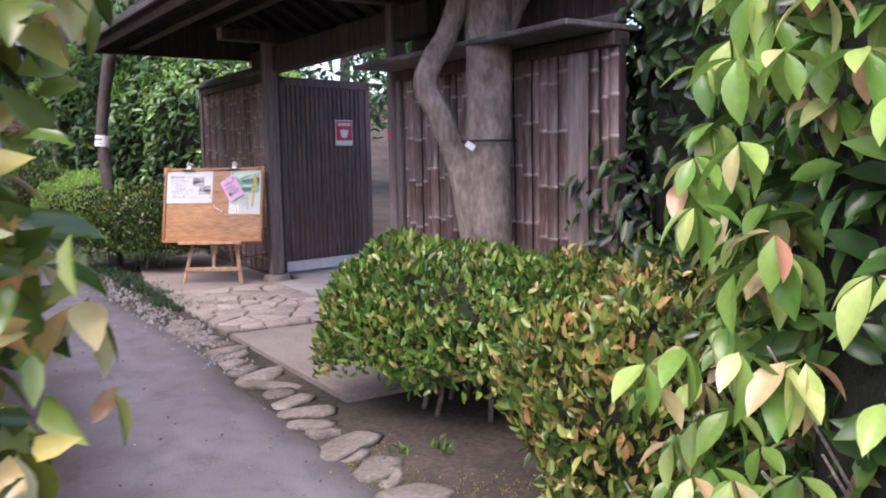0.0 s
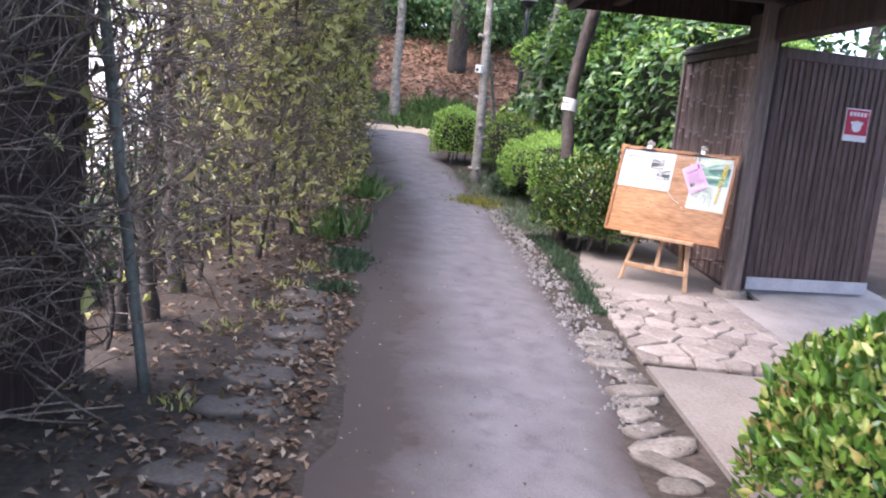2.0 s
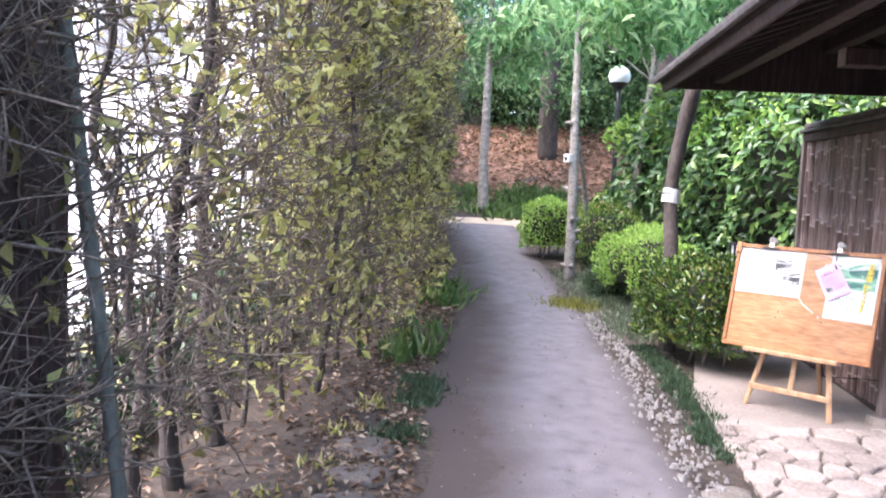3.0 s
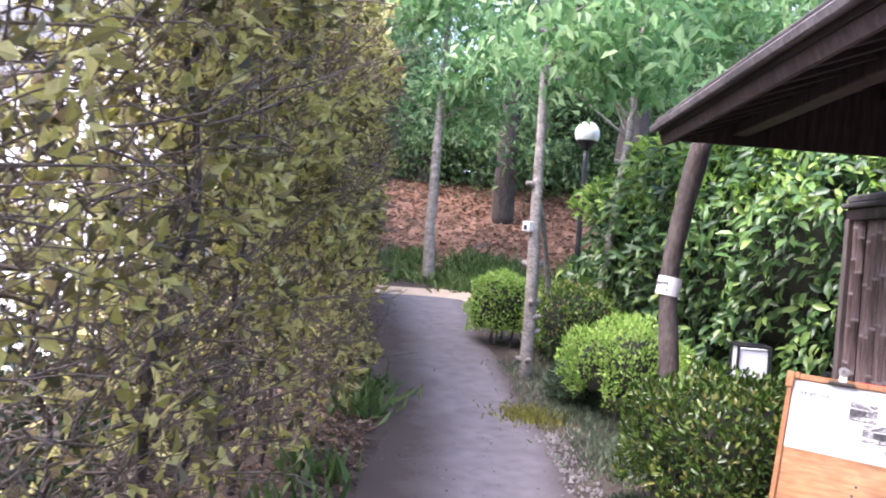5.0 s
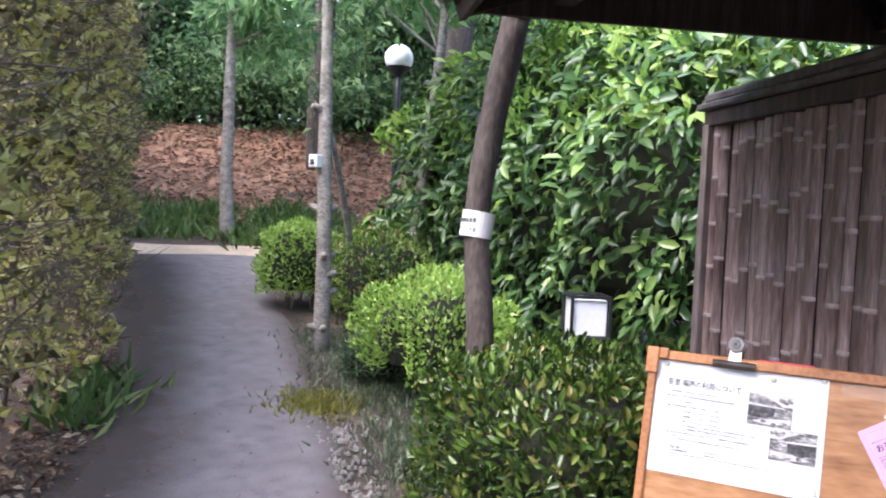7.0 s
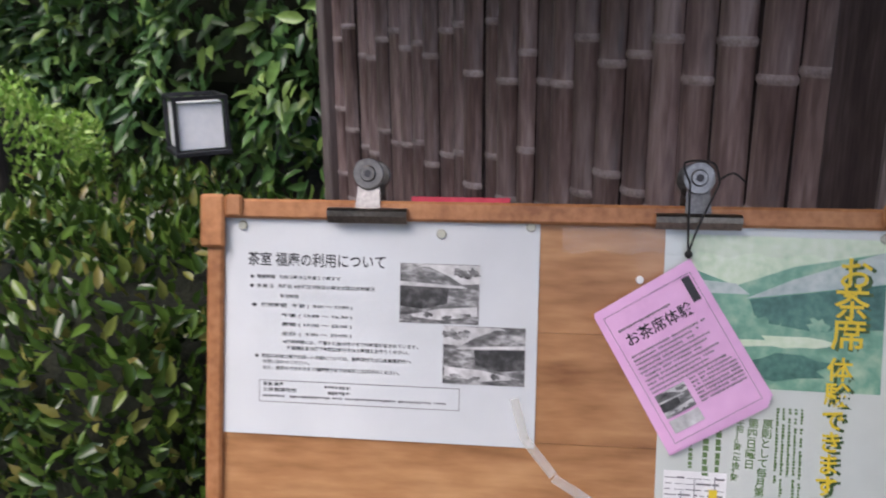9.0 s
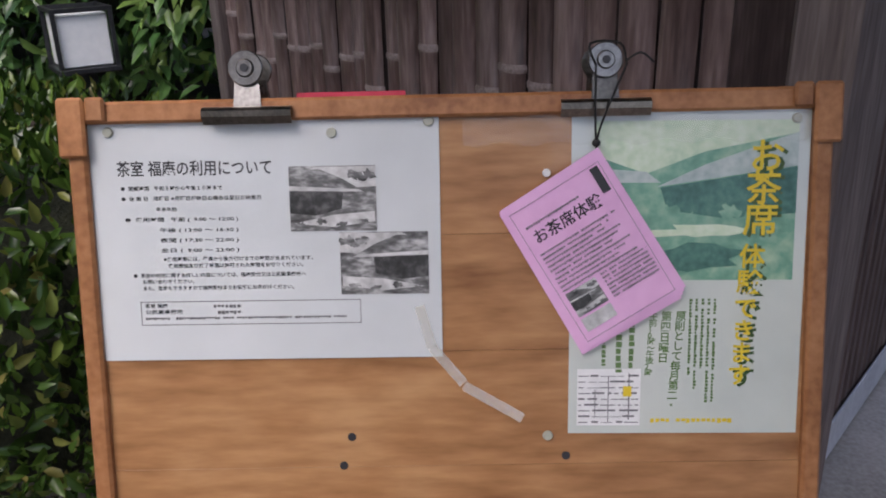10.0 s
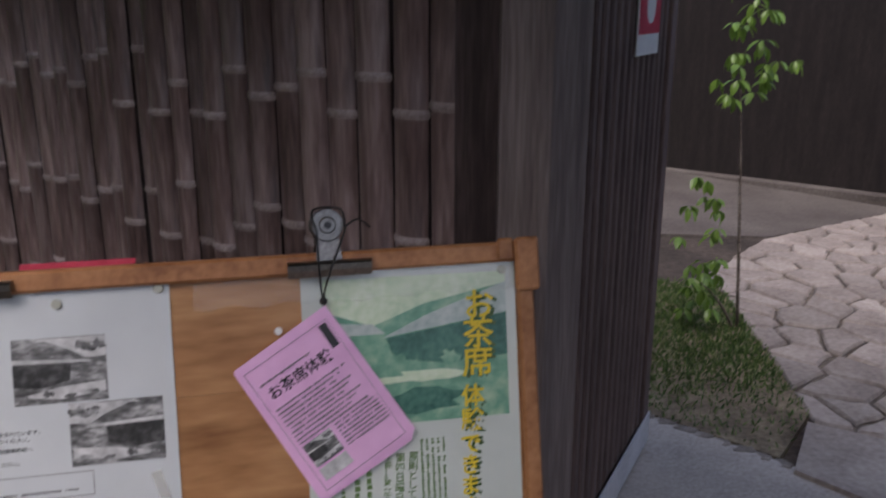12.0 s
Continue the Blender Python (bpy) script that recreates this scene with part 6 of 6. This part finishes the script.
# ---------------------------------------------------------------- distance
bl = thing("pale_building", pose(*uv(15.5, -3.4), -0.2, 0, 0, 41.3), "white rendered building beyond the hedge", "building")
part("wall", box(-16, 0, 0, 6, 0, 7.5, 0.02), M["render_wall"], bl)
part("roof", box(-16.4, 0.4, -0.4, 6.4, 7.52, 7.75, 0.03), M["roofing"], bl)
for j in range(4):
    wn = part("window", box(-14.5 + j * 3.8, -13.1 + j * 3.8, -0.03, 0.05, 3.6, 4.9, 0.01), M["photo_grey"], bl)


YARD = [uv(3.5, -1.6), uv(15.4, -3.3), uv(15.4, -20), uv(3.5, -20)]
flat_patch("yard", YARD, 0.03, M["render_wall"], "bright pale concrete yard beyond the hedge", "yard")
fence = thing("dark_fence", Matrix.Identity(4), "tall dark board fence in the shade behind the hedge", "fence")
fb = None
for j in range(24):
    x, y = uv(1.05 + j * 0.155, -0.02)
    if fb is None:
        fo = part("board", box(-0.074, 0.074, -0.012, 0.012, -0.05, 3.4, 0.004), M["wood_dark"], fence)
        fb = fo.data
        fo.matrix_basis = pose(x, y, height(x, y), 0, 0, 131.3)
    else:
        piece("board", fb, fence, pose(x, y, height(x, y), 0, 0, 131.3))


def wood_mass(name, x, y, z, half, n, seed, label, leaf=0.24, mat_="leaf_far"):
    t = thing(name, pose(x, y, height(x, y)), label, "trees")
    g = np.random.default_rng(seed)
    rr = random.Random(seed)
    c = z - height(x, y)
    C = g.normal(0, 0.5, (60, 3)) * np.array(half) + np.array([0, 0, c])
    Q = C[g.integers(0, 60, n)] + g.normal(0, 1, (n, 3)) * np.array([0.5, 0.5, 0.3])
    for j in range(3):
        a = rr.uniform(-1, 1) * half[0] * 0.6
        tubes("trunk", [([(a, 0, -0.4), (a + 0.1, 0.1, c * 0.6), (a + 0.3, 0, c + half[2] * 0.5)], [0.2, 0.17, 0.06])], M["bark_dark"], t, 8, 0.1, 3)
    leaves("crown", Q, g.normal(0, 1, Q.shape), g.normal(0, 0.5, Q.shape) + np.array([0, 0, 1]), leaf, leaf * 0.45, M[mat_], t, rng=g)
    return t


k = 0
for u in (27, 31, 36):
    for v in np.arange(-14, 16, 5.0):
        x, y = uv(u + (k % 3) * 0.7, v + (k % 2) * 1.7)
        wood_mass("woodland_tree", x, y, height(x, y) + 2.6 + (k % 3) * 1.1, (3.2, 2.6, 2.6), 9000, 500 + k, "dense green woodland tree above the bank")
        k += 1
for v in np.arange(-6, 9, 2.4):
    x, y = uv(26.6 + 0.5 * (k % 2), v)
    wood_mass("woodland_bush", x, y, height(x, y) + 1.0, (1.6, 1.0, 1.0), 4500, 600 + k, "dense dark bush along the top of the bank", 0.16)
    k += 1
# row added to close sky gaps, its leaves coloured dark as shade
for v in np.arange(-7, 9, 2.2):
    x, y = uv(28.3 + 0.4 * (k % 2), v)
    wood_mass("woodland_bush", x, y, height(x, y) + 1.5, (1.5, 1.0, 1.3), 4500, 640 + k, "dense bush with the wood's shade put in its leaf colour", 0.18, "leaf_shade")
    k += 1
for (x, y, z) in ((-2.6, 18.5, 4.0), (3.5, 18.5, 4.2), (8.5, 13.5, 4.0)):
    wood_mass("woodland_tree", x, y, z, (2.4, 2.0, 2.4), 5000, 540 + k, "leafy tree standing behind the garden walls")
    k += 1

# ---------------------------------------------------------------- inside the gate
gw = thing("garden_wall", GATE, "dark timber wall at the back of the inner garden", "wall", kind="structure")
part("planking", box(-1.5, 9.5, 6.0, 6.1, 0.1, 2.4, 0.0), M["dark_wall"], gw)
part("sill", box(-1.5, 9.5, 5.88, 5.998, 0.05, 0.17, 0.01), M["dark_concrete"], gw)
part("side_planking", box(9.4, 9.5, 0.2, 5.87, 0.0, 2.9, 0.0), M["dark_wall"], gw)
x, y = gate_xy(1.75, 2.6)
leaf_bush("garden_bush", x, y, "bright green broad-leaved bush inside the gate", [(x - 0.12, y - 0.05, 1.28), (x - 0.02, y - 0.05, 1.45), (x - 0.1, y + 0.05, 1.6), (x - 0.2, y - 0.02, 0.72), (x - 0.18, y - 0.05, 0.5), (x - 0.22, y - 0.05, 0.34)], 240, M["leaf_mound"], None, 29, 0.062, 0.075)
GRASSY = [(-1.27, 10.10), (-0.88, 9.72), (-0.60, 10.02), (-0.32, 11.45), (-0.9, 11.6)]
tagged(flat_patch("moss_bed", GRASSY, 0.018, M["bed_soil"], "earth bed with patchy grass inside the gate", "bed"), kind="structure")
g = np.random.default_rng(61)
P = []
while len(P) < 8000:
    x, y = g.uniform(-1.3, -0.2), g.uniform(9.7, 11.6)
    if inside(GRASSY, x, y) and g.random() < np.interp(y, (9.8, 10.15, 10.5), (0.05, 0.25, 1.0)):
        P.append((x, y, height(x, y) + 0.005))
P = np.array(P)
D = g.normal(0, 0.5, P.shape)
D[:, 2] = np.abs(D[:, 2]) + 0.6
lt = leaves("lawn_patch", P, D, g.normal(0, 1, P.shape), 0.042, 0.006, M["grass"], None, label="short green grass inside the gate", rng=g)
lt["category"] = "grass"

# ---------------------------------------------------------------- stones
r = random.Random(71)
pv = thing("pavement", Matrix.Identity(4), "crazy paving of pale brown flat stones before the gate", "paving", kind="structure")
for c in crazy_cells(FRONT, 0.23, 2):
    piece("paving_stone", slab_mesh("paving_stone", c, 0.028, r, M["paver"]), pv)
hull = [(-0.62, 9.95), (0.9, 9.0), (3.0, 11.2), (2.0, 13.1), (0.35, 12.3), (-0.30, 11.65)]
flat_patch("inner_paving_bed", hull, 0.006, M["joint"], "dark mortar bed of the inner paving", "paving")
pv2 = thing("pavement", Matrix.Identity(4), "crazy paving of grey flat stones inside the gate", "paving", kind="structure")
for c in crazy_cells(hull, 0.23, 5):
    piece("paving_stone", slab_mesh("paving_stone", c, 0.03, r, M["paver"]), pv2)
flat_patch("pale_slab", [(-0.88, 9.62), (-0.66, 9.93), (0.15, 9.42), (0.0, 8.9), (-0.5, 9.15)], 0.034, M["paver"], "large pale paving slab under the gate", "paving")
flat_patch("inner_floor", [(0.45, 12.4), (2.0, 13.15), (2.6, 14.4), (0.6, 15.0), (-0.5, 12.5)], 0.01, M["dark_concrete"], "grey concrete strip along the inner wall", "concrete")


def cobble(rr, a, b, c):
    bm = bmesh.new()
    bmesh.ops.create_icosphere(bm, subdivisions=2, radius=1.0)
    o = Vector((rr.random() * 9, rr.random() * 9, 0))
    for v in bm.verts:
        j = 1 + 0.38 * noise.noise(v.co * 1.7 + o)
        q = v.co
        v.co = Vector((math.copysign(abs(q.x) ** 0.7, q.x) * a * j, math.copysign(abs(q.y) ** 0.7, q.y) * b * j, min(q.z, 0.55) * c * j))
    me = bpy.data.meshes.new("edging_stone")
    bm.to_mesh(me)
    bm.free()
    me.materials.append(M["stone"])
    for p in me.polygons:
        p.use_smooth = True
    return me


COB = [cobble(r, 0.17, 0.11, 0.035) for _ in range(6)]
DARK_COB = [me.copy() for me in COB]
for me in DARK_COB:
    me.materials.clear()
    me.materials.append(M["dark_concrete"])
ed = thing("stone_edging", Matrix.Identity(4), "row of half buried flat stones along the path", "edging", kind="structure")
u = 2.3
while u < 6.3:
    x, y = uv(u, right_v(u) + 0.10 + r.uniform(-0.04, 0.05))
    s = r.uniform(0.6, 1.2)
    piece("edging_stone", r.choice(COB), ed, pose(x, y, height(x, y) - 0.013, r.uniform(-7, 7), r.uniform(-7, 7), 40 + r.uniform(-60, 60)) @ Matrix.Diagonal((s * r.uniform(0.8, 1.25), s * r.uniform(0.7, 1.15), s, 1)))
    u += 0.21 * s
ed2 = thing("stone_edging", Matrix.Identity(4), "flat dark stones along the left of the path", "edging", kind="structure")
u = 3.4
while u < 6.6:
    x, y = uv(u, 0.83 + r.uniform(-0.05, 0.05))
    s = r.uniform(0.85, 1.25)
    piece("edging_stone", r.choice(DARK_COB), ed2, pose(x, y, height(x, y) - 0.012, r.uniform(-3, 3), r.uniform(-3, 3), 40 + r.uniform(-20, 20)) @ Matrix.Diagonal((s, s * 1.2, s, 1)))
    u += 0.34 * s
ed3 = thing("stone_edging", Matrix.Identity(4), "broken stone edging of the grass bed", "edging", kind="structure")
for j in range(8):
    t = j / 7
    x, y = -1.24 + t * 0.36, 10.05 - t * 0.36
    s = r.uniform(0.17, 0.30)
    piece("edging_stone", r.choice(COB), ed3, pose(x, y, height(x, y) + 0.012, 0, 0, -45 + r.uniform(-30, 30)) @ Matrix.Diagonal((s, s, s, 1)))

# pale gravel along the right edge of the path
V, F = [], []
for j in range(900):
    u = r.uniform(4.6, 11.5)
    v = right_v(u) + r.gauss(0.05, 0.09)
    x, y = uv(u, v)
    z = height(x, y) + 0.006
    s = r.uniform(0.005, 0.018) * (1.7 if r.random() < 0.08 else 1)
    b = len(V)
    a = r.random() * 6.28
    ring = [(x + math.cos(a + q * 1.2566) * s * r.uniform(0.8, 1.3), y + math.sin(a + q * 1.2566) * s * r.uniform(0.7, 1.2)) for q in range(5)]
    V += [(p, q, z - 0.01) for p, q in ring] + [(x + (p - x) * 0.6, y + (q - y) * 0.6, z + s * 0.6) for p, q in ring]
    F += [(b + q, b + (q + 1) % 5, b + 5 + (q + 1) % 5, b + 5 + q) for q in range(5)] + [tuple(b + 5 + q for q in range(5))]
gv = new("gravel", mesh_of("gravel", V, F, M["gravel"]))
tagged(gv, "pale gravel chips strewn along the path edge", "gravel", kind="stuff")
